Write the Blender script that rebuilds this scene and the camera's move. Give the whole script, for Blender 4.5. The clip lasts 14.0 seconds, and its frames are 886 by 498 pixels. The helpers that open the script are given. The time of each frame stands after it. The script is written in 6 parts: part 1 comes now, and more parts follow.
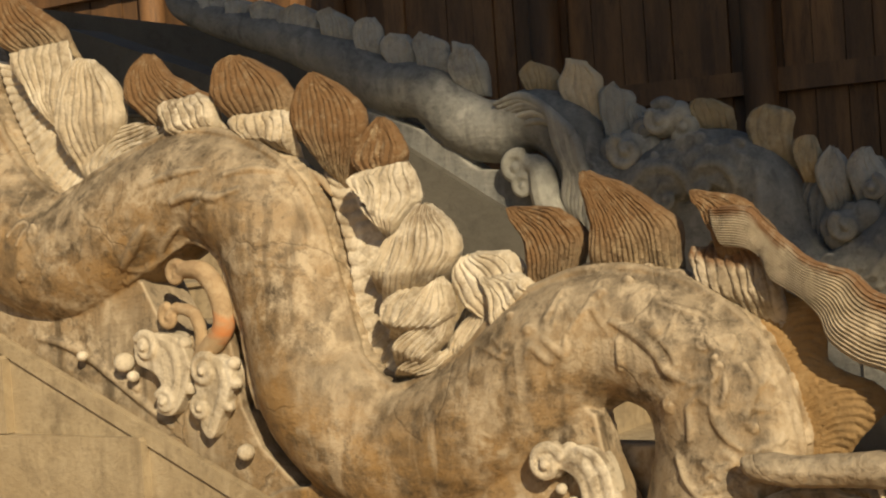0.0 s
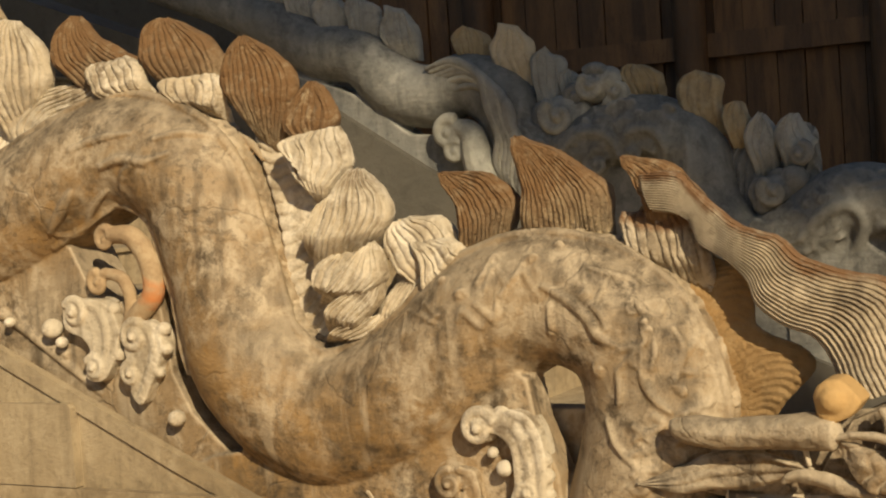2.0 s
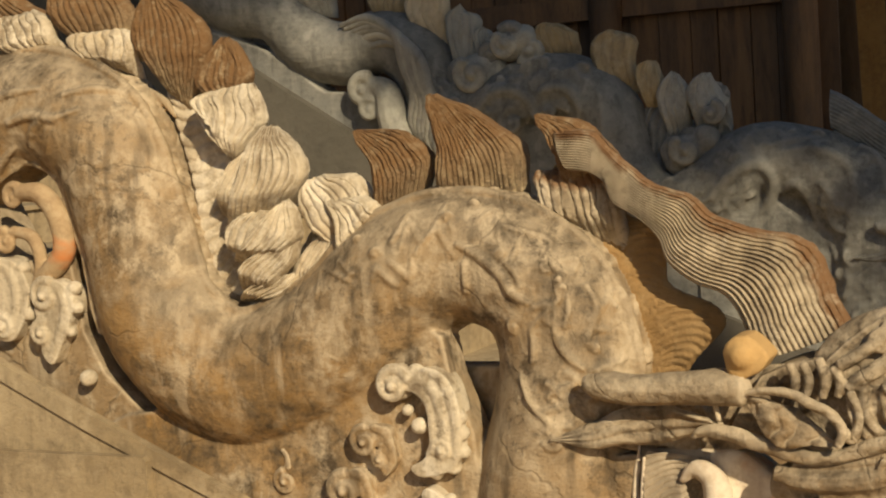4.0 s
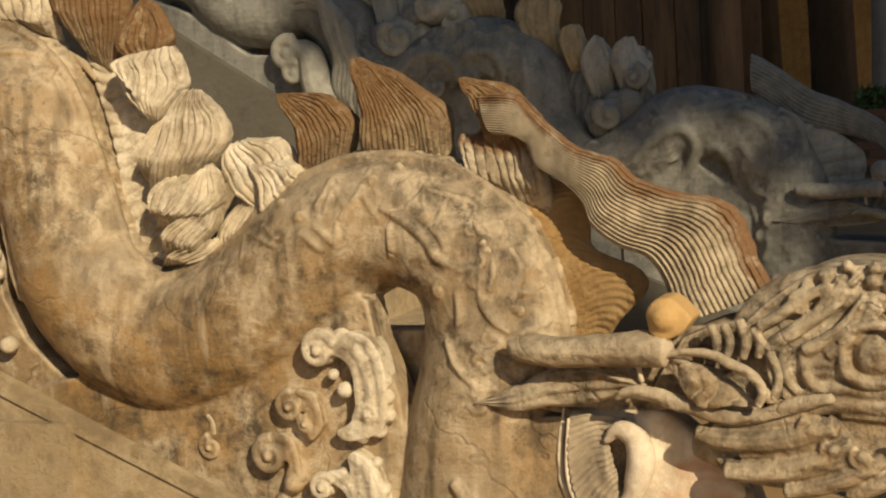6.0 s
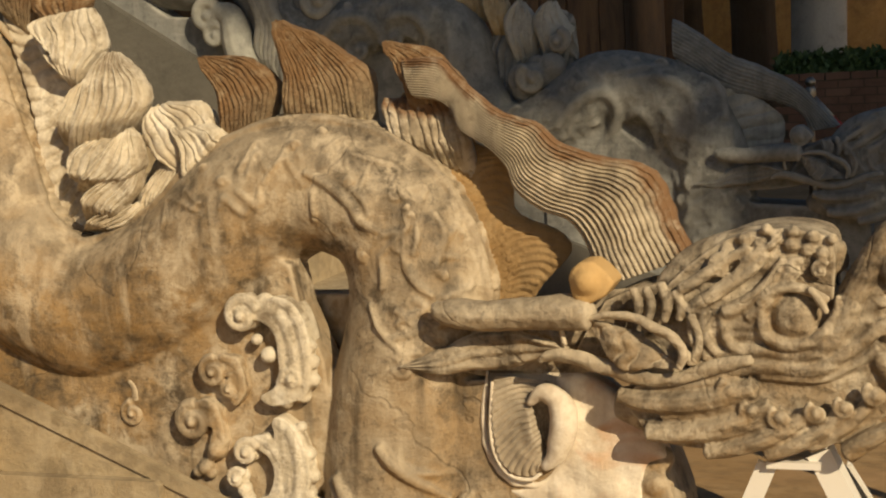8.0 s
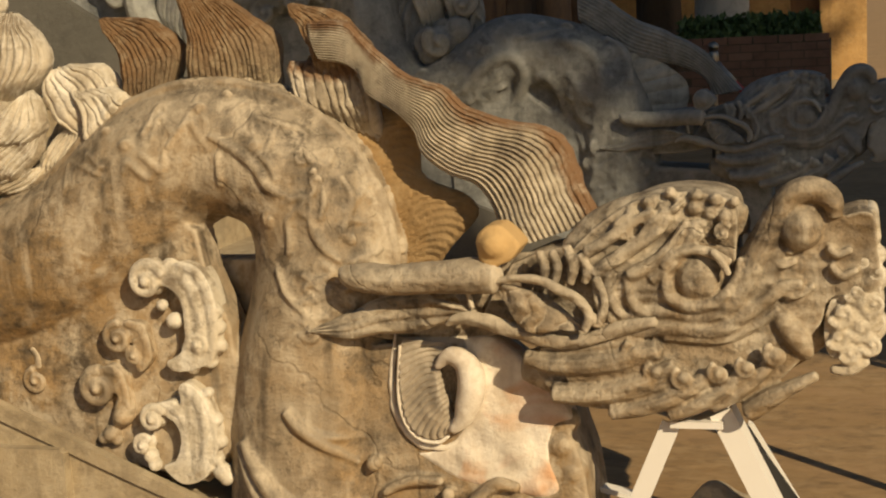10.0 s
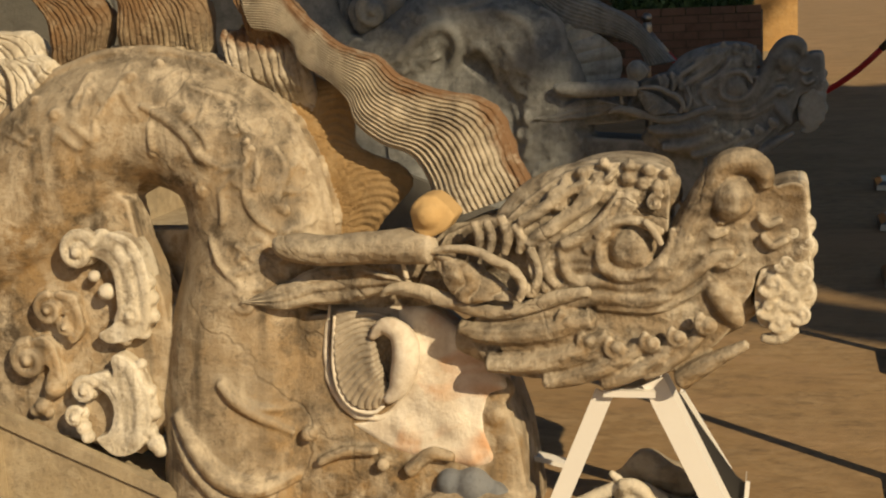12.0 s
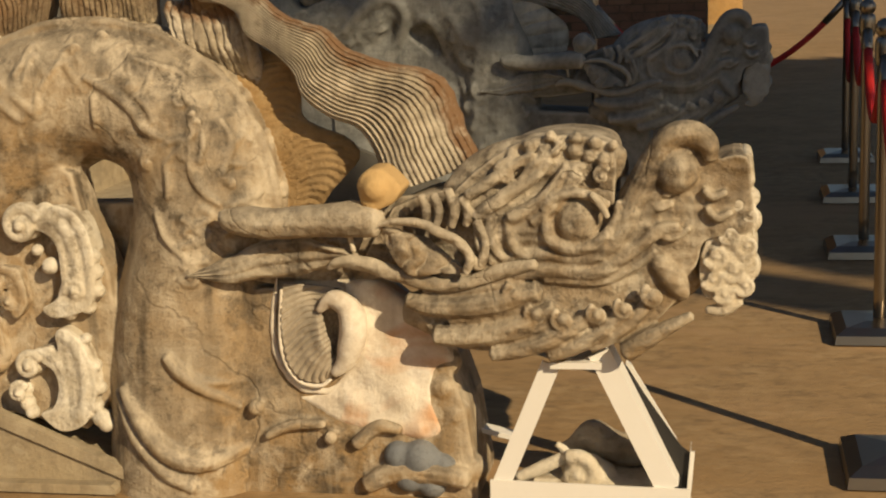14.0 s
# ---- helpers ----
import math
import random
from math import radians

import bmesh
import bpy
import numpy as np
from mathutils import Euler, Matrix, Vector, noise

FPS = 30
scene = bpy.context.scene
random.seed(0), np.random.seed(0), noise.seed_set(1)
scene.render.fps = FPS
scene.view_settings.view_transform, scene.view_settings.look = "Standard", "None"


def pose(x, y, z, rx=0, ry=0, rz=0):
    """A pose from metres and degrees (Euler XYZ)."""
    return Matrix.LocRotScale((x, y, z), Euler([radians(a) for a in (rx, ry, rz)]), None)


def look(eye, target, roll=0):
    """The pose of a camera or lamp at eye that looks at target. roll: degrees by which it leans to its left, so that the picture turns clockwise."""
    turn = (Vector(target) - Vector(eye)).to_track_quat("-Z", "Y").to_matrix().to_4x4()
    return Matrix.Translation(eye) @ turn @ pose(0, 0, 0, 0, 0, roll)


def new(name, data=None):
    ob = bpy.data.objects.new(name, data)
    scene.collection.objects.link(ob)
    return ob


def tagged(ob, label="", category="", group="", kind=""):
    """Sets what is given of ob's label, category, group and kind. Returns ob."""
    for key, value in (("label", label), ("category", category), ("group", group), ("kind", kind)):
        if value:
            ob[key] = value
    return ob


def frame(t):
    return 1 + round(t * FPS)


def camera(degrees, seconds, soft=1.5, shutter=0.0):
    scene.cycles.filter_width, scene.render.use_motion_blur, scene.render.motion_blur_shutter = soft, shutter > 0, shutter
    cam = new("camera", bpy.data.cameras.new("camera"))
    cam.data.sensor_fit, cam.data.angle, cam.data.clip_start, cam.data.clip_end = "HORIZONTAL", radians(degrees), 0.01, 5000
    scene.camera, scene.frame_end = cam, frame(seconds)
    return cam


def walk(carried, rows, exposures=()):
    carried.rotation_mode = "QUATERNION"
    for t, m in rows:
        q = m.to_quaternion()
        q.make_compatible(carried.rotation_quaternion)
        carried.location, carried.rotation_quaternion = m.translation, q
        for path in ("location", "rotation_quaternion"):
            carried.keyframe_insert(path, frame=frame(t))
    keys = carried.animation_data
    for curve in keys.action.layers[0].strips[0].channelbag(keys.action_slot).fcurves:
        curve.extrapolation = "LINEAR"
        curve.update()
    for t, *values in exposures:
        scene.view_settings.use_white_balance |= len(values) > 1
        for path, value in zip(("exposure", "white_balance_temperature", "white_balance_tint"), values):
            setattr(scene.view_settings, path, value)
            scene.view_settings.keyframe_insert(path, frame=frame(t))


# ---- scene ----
EYE = (0, -3.55, 1.39)
cam = camera(34.19, 14.0, soft=2.1)
walk(cam, [
    (0, pose(*EYE, 88.817, 4.042, 31.462)),
    (0.5, pose(*EYE, 88.497, 4.004, 30.795)),
    (1, pose(*EYE, 88.107, 3.997, 30.218)),
    (1.5, pose(*EYE, 87.741, 3.971, 29.504)),
    (2, pose(*EYE, 87.238, 3.942, 28.747)),
    (2.5, pose(*EYE, 86.715, 3.963, 27.924)),
    (3, pose(*EYE, 86.213, 3.871, 27.044)),
    (5.5, pose(*EYE, 84.152, 3.694, 23.075)),
    (6, pose(*EYE, 83.723, 3.684, 22.366)),
    (6.5, pose(*EYE, 83.329, 3.641, 21.683)),
    (7, pose(*EYE, 82.890, 3.592, 20.894)),
    (7.5, pose(*EYE, 82.525, 3.520, 20.135)),
    (8, pose(*EYE, 82.114, 3.449, 19.339)),
    (8.5, pose(*EYE, 81.714, 3.387, 18.502)),
    (9, pose(*EYE, 81.280, 3.303, 17.466)),
    (11.5, pose(*EYE, 79.478, 2.833, 13.645)),
    (12, pose(*EYE, 79.161, 2.726, 13.078)),
    (12.5, pose(*EYE, 78.711, 2.675, 12.542)),
    (13, pose(*EYE, 78.343, 2.585, 11.962)),
    (13.5, pose(*EYE, 78.120, 2.508, 11.397)),
    (14, pose(*EYE, 77.989, 2.445, 10.982)),
])

# ---- world, sun ----
SUN_EL = radians(30)
SUN_TO = Vector((0.72 * math.cos(SUN_EL), -0.69 * math.cos(SUN_EL), math.sin(SUN_EL)))
scene.view_settings.exposure = 0.0
world = bpy.data.worlds.new("sky")
scene.world = world
world.use_nodes = True
_sky = world.node_tree.nodes.new("ShaderNodeTexSky")
_sky.sky_type, _sky.sun_disc = "NISHITA", False
_sky.sun_elevation, _sky.sun_rotation = SUN_EL, radians(134)
world.node_tree.links.new(_sky.outputs[0], world.node_tree.nodes["Background"].inputs[0])
world.node_tree.nodes["Background"].inputs[1].default_value = 0.047
sun = new("sun", bpy.data.lights.new("sun", "SUN"))
sun.data.energy, sun.data.angle, sun.data.color = 4.75, radians(0.6), (1.0, 0.80, 0.52)
sun.matrix_world = look(SUN_TO * 30, (0, 0, 0))


# ---- materials ----
def material(name, base, dark, light, rough=0.85, big=1.6, fine=22.0, stain=0.5, pale=0.35, bump=0.35, metal=0.0,
             accent=None, accent_at=0.62, streak=False, jitter=0.0, lichen=0.0, weather=None, worn=0.0, crack=0.0, carve=0.0, tipped=None, soft=0.0):
    """Mottled surface: base colour, dark stains and light wear at two scales, with grain in relief."""
    m = bpy.data.materials.new(name)
    m.use_nodes = True
    t = m.node_tree
    b = t.nodes["Principled BSDF"]
    b.inputs["Roughness"].default_value, b.inputs["Metallic"].default_value = rough, metal
    co = t.nodes.new("ShaderNodeTexCoord").outputs["Object"]
    if streak:
        mp = t.nodes.new("ShaderNodeMapping")
        mp.inputs["Scale"].default_value = streak
        t.links.new(co, mp.inputs[0])
        co = mp.outputs[0]

    def nz(scale, detail, rgh=0.6, warp=0.0):
        n = t.nodes.new("ShaderNodeTexNoise")
        n.inputs["Scale"].default_value, n.inputs["Detail"].default_value = scale, detail
        n.inputs["Roughness"].default_value, n.inputs["Distortion"].default_value = rgh, warp
        t.links.new(co, n.inputs["Vector"])
        return n.outputs[0]

    def ramp(src, a, c):
        r = t.nodes.new("ShaderNodeMapRange")
        r.inputs[1].default_value, r.inputs[2].default_value = a, c
        t.links.new(src, r.inputs[0])
        return r.outputs[0]

    def mul(src, k):
        n = t.nodes.new("ShaderNodeMath")
        n.operation = "MULTIPLY"
        t.links.new(src, n.inputs[0])
        if isinstance(k, (int, float)):
            n.inputs[1].default_value = k
        else:
            t.links.new(k, n.inputs[1])
        return n.outputs[0]

    def mix(fac, a, c):
        n = t.nodes.new("ShaderNodeMixRGB")
        t.links.new(fac, n.inputs[0])
        for s, v in ((n.inputs[1], a), (n.inputs[2], c)):
            if isinstance(v, tuple):
                s.default_value = (*v, 1)
            else:
                t.links.new(v, s)
        return n.outputs[0]

    if weather:
        up = t.nodes.new("ShaderNodeSeparateXYZ")
        t.links.new(t.nodes.new("ShaderNodeNewGeometry").outputs["Normal"], up.inputs[0])
        old = t.nodes.new("ShaderNodeMath")
        t.links.new(nz(1.7, 7, 0.62, 0.6), old.inputs[0])
        t.links.new(mul(up.outputs["Z"], 0.30), old.inputs[1])
        base = mix(ramp(old.outputs[0], 0.43, 0.70), base, weather)
    blot = nz(big, 5, 0.62, 0.4)
    grain = nz(fine, 6, 0.7)
    patch = nz(big * 2.7, 6, 0.7, 0.8)
    col = mix(mul(ramp(blot, 0.40, 0.68), pale), base, light)
    col = mix(mul(mul(ramp(patch, 0.50, 0.64), ramp(grain, 0.36, 0.6)), stain), col, dark)
    col = mix(mul(ramp(grain, 0.35, 0.75), 0.22), col, light)
    col = mix(mul(ramp(nz(fine * 4, 3), 0.56, 0.70), stain * 0.6), col, dark)
    if lichen:
        zone = ramp(nz(2.4, 4, 0.55, 0.3), 0.40, 0.58)
        spots = ramp(nz(8.5, 12, 0.72, 0.25), 0.46 - soft, 0.57 + 1.6 * soft)
        col = mix(mul(mul(zone, spots), lichen), col, dark)
        scuff = ramp(nz(13.0, 12, 0.70, 0.4), 0.49 - soft, 0.57 + soft)
        col = mix(mul(mul(ramp(nz(3.1, 4, 0.55, 0.4), 0.42, 0.58), scuff), lichen), col, light)
        fleck = mul(ramp(nz(34.0, 8, 0.7, 0.3), 0.52, 0.60), ramp(nz(5.0, 5, 0.6, 0.5), 0.46, 0.56))
        col = mix(mul(fleck, 0.55 * lichen), col, dark)
        mp = t.nodes.new("ShaderNodeMapping")
        mp.inputs["Scale"].default_value = (1, 1, 0.12)
        t.links.new(t.nodes.new("ShaderNodeTexCoord").outputs["Object"], mp.inputs[0])
        dn = t.nodes.new("ShaderNodeTexNoise")
        dn.inputs["Scale"].default_value, dn.inputs["Detail"].default_value = 16, 5
        t.links.new(mp.outputs[0], dn.inputs["Vector"])
        col = mix(mul(mul(ramp(dn.outputs[0], 0.55, 0.68), ramp(blot, 0.40, 0.56)), lichen * 0.75), col, dark)
        col = mix(mul(mul(ramp(dn.outputs[0], 0.47, 0.36), ramp(patch, 0.44, 0.56)), lichen * 0.6), col, light)
    lines = None
    if crack:
        vo = t.nodes.new("ShaderNodeTexVoronoi")
        vo.feature = "DISTANCE_TO_EDGE"
        vo.inputs["Scale"].default_value = 2.6
        wr = t.nodes.new("ShaderNodeMixRGB")
        wr.inputs[0].default_value = 0.16
        wn = t.nodes.new("ShaderNodeTexNoise")
        wn.inputs["Scale"].default_value, wn.inputs["Detail"].default_value = 5, 6
        t.links.new(co, wn.inputs["Vector"])
        t.links.new(co, wr.inputs[1])
        t.links.new(wn.outputs["Color"], wr.inputs[2])
        t.links.new(wr.outputs[0], vo.inputs["Vector"])
        lines = mul(ramp(vo.outputs["Distance"], 0.010, 0.002), ramp(nz(2.0, 3, 0.5), 0.46, 0.56))
        col = mix(mul(lines, crack), col, dark)
    # Pales convex edges and ridges, broken up by noise, for contrast.
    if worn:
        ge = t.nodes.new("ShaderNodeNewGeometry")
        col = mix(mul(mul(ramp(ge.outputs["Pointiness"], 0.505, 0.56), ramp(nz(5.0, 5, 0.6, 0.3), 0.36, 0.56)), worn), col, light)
    if tipped:
        tone, lo, hi = tipped
        at = t.nodes.new("ShaderNodeAttribute")
        at.attribute_name = "edge"
        sh = t.nodes.new("ShaderNodeMath")
        t.links.new(at.outputs["Fac"], sh.inputs[0])
        t.links.new(mul(nz(4.5, 9, 0.68, 0.5), 1.0), sh.inputs[1])
        col = mix(mul(ramp(sh.outputs[0], lo, hi), ramp(grain, 0.25, 0.5)), col, tone)
    if accent:
        col = mix(mul(ramp(nz(big * 1.3, 4, 0.6, 0.6), accent_at, accent_at + 0.10), 0.85), col, accent)
    if jitter:
        h = t.nodes.new("ShaderNodeHueSaturation")
        v = t.nodes.new("ShaderNodeMapRange")
        v.inputs[3].default_value, v.inputs[4].default_value = 1 - jitter, 1 + jitter
        t.links.new(t.nodes.new("ShaderNodeObjectInfo").outputs["Random"], v.inputs[0])
        t.links.new(v.outputs[0], h.inputs["Value"])
        t.links.new(col, h.inputs["Color"])
        col = h.outputs[0]
    t.links.new(col, b.inputs["Base Color"])
    bp = t.nodes.new("ShaderNodeBump")
    bp.inputs["Strength"].default_value, bp.inputs["Distance"].default_value = bump, 0.02
    ad = t.nodes.new("ShaderNodeMath")
    pit = t.nodes.new("ShaderNodeMath")
    t.links.new(grain, pit.inputs[0])
    t.links.new(mul(nz(fine * 3.3, 4, 0.7), 0.5), pit.inputs[1])
    t.links.new(pit.outputs[0], ad.inputs[0])
    t.links.new(patch, ad.inputs[1])
    hgt = ad.outputs[0]
    if carve:
        wv = t.nodes.new("ShaderNodeTexWave")
        wv.inputs["Scale"].default_value, wv.inputs["Distortion"].default_value = 9.0, 9.0
        wv.inputs["Detail"].default_value, wv.inputs["Detail Scale"].default_value = 3.0, 0.6
        wv.bands_direction = "Z"
        t.links.new(co, wv.inputs["Vector"])
        a2 = t.nodes.new("ShaderNodeMath")
        t.links.new(hgt, a2.inputs[0])
        t.links.new(mul(wv.outputs["Fac"], carve), a2.inputs[1])
        hgt = a2.outputs[0]
    if crack:
        a3 = t.nodes.new("ShaderNodeMath")
        a3.operation = "SUBTRACT"
        t.links.new(hgt, a3.inputs[0])
        t.links.new(mul(lines, 0.5), a3.inputs[1])
        hgt = a3.outputs[0]
    t.links.new(hgt, bp.inputs["Height"])
    t.links.new(bp.outputs[0], b.inputs["Normal"])
    return m


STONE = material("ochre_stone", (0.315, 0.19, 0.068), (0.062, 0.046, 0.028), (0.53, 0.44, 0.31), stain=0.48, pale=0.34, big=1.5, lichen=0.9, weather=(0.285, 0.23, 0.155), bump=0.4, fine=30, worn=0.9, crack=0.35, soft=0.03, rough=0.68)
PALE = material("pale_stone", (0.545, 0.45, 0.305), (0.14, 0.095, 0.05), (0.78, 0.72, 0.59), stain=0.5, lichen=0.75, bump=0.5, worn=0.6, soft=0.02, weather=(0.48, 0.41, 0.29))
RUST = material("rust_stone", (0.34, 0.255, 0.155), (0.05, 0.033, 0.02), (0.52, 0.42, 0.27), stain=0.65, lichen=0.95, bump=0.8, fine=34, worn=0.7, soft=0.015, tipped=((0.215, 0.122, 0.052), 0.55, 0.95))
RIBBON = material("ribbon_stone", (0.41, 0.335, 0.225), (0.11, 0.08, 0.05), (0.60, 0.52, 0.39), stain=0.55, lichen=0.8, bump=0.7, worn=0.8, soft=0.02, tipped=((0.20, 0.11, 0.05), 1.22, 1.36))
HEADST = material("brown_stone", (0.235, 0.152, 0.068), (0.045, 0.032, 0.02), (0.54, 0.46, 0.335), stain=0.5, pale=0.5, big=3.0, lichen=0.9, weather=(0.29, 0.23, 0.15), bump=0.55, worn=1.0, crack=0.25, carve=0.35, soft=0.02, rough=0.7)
PLATE = material("plate_stone", (0.33, 0.20, 0.075), (0.12, 0.075, 0.03), (0.46, 0.33, 0.17), stain=0.4, pale=0.3, lichen=0.35, bump=0.5)
PLASTER = material("plaster", (0.78, 0.69, 0.54), (0.34, 0.23, 0.12), (0.86, 0.80, 0.69), stain=0.22, accent=(0.58, 0.29, 0.12), accent_at=0.55, bump=0.3, lichen=0.4, big=2.4, soft=0.03)
# Sun dapple on one far fin, put into its cream colour.
SUNCREAM = material("sunlit_cream_stone", (0.62, 0.52, 0.34), (0.25, 0.19, 0.11), (0.78, 0.70, 0.52), stain=0.35, lichen=0.4, soft=0.04)
SHELLST = material("shell_stone", (0.36, 0.29, 0.20), (0.12, 0.10, 0.07), (0.55, 0.48, 0.37), stain=0.35, lichen=0.5, bump=0.4, worn=0.5, soft=0.03)
# Far dragon greys: bluish shade is put into these two stone colours.
SHADEGREY = material("shaded_grey_stone", (0.19, 0.195, 0.185), (0.035, 0.037, 0.037), (0.37, 0.365, 0.33), stain=0.45, pale=0.35, lichen=0.5, worn=0.9, carve=0.12, soft=0.04)
SHADEPALE = material("shaded_pale_stone", (0.33, 0.335, 0.30), (0.12, 0.12, 0.11), (0.62, 0.59, 0.50), stain=0.4, lichen=0.4, soft=0.04)
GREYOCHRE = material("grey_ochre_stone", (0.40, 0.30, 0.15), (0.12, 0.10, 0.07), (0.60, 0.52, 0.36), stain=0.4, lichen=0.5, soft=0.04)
SLAB = material("base_slab", (0.34, 0.26, 0.15), (0.12, 0.09, 0.055), (0.48, 0.40, 0.27), stain=0.4, pale=0.5, lichen=0.45, weather=(0.30, 0.235, 0.14))
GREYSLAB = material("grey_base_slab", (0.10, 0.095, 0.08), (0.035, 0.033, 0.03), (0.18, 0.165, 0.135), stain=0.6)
PAVING = material("paving", (0.30, 0.185, 0.078), (0.13, 0.085, 0.042), (0.46, 0.32, 0.165), stain=0.55, big=1.1, fine=16, bump=0.3, lichen=0.55, soft=0.05, accent=(0.37, 0.235, 0.115), accent_at=0.52, streak=(0.7, 1.5, 1))
SOIL = material("joint_soil", (0.10, 0.07, 0.04), (0.05, 0.035, 0.02), (0.16, 0.11, 0.065))
STEEL = material("white_steel", (0.78, 0.74, 0.66), (0.5, 0.42, 0.3), (0.85, 0.82, 0.75), rough=0.45, stain=0.08, bump=0.05)
CHROME = material("chrome", (0.30, 0.26, 0.21), (0.16, 0.14, 0.11), (0.42, 0.37, 0.31), rough=0.3, metal=1.0, stain=0.1, bump=0.02)
ROPE = material("red_rope", (0.50, 0.012, 0.008), (0.25, 0.006, 0.004), (0.60, 0.03, 0.02), rough=0.5, fine=90, stain=0.3)
# Reddish light tone: lit patches on the planks, put into the wood colour.
WOOD = material("dark_wood", (0.12, 0.066, 0.03), (0.025, 0.015, 0.01), (0.36, 0.18, 0.065), rough=0.6, big=1.2, stain=0.8, pale=0.6, streak=(3, 3, 0.4), jitter=0.35)
BARK = material("bark", (0.12, 0.075, 0.04), (0.03, 0.02, 0.012), (0.26, 0.18, 0.10), fine=30, stain=0.7, bump=0.9, streak=(1.6, 1.6, 0.5))
LIME = material("limewash", (0.50, 0.46, 0.38), (0.20, 0.16, 0.11), (0.65, 0.60, 0.52), fine=30, stain=0.5, bump=0.5)
LEAF = material("leaf", (0.055, 0.10, 0.022), (0.02, 0.04, 0.010), (0.11, 0.16, 0.04), rough=0.55, jitter=0.2)
BRICKM = material("planter_brick", (0.20, 0.10, 0.06), (0.07, 0.04, 0.025), (0.30, 0.18, 0.11), jitter=0.15)


# ---- mesh tools ----
def spline(pts, n):
    """n points along a smooth curve through pts (tuples of any length)."""
    p = np.array(pts, float)
    if len(p) == 2:
        return p[0] + (p[1] - p[0]) * np.linspace(0, 1, n)[:, None]
    q = np.vstack([2 * p[0] - p[1], p, 2 * p[-1] - p[-2]])
    d = np.concatenate([[0], np.cumsum(np.linalg.norm(np.diff(p[:, :2], axis=0), axis=1) + 1e-6)])
    out = []
    for s in np.linspace(0, d[-1], n):
        i = min(np.searchsorted(d, s, "right") - 1, len(p) - 2)
        u = (s - d[i]) / (d[i + 1] - d[i])
        a, b, c, e = q[i], q[i + 1], q[i + 2], q[i + 3]
        out.append(0.5 * (2 * b + (c - a) * u + (2 * a - 5 * b + 4 * c - e) * u * u + (3 * b - a - 3 * c + e) * u ** 3))
    return np.array(out)


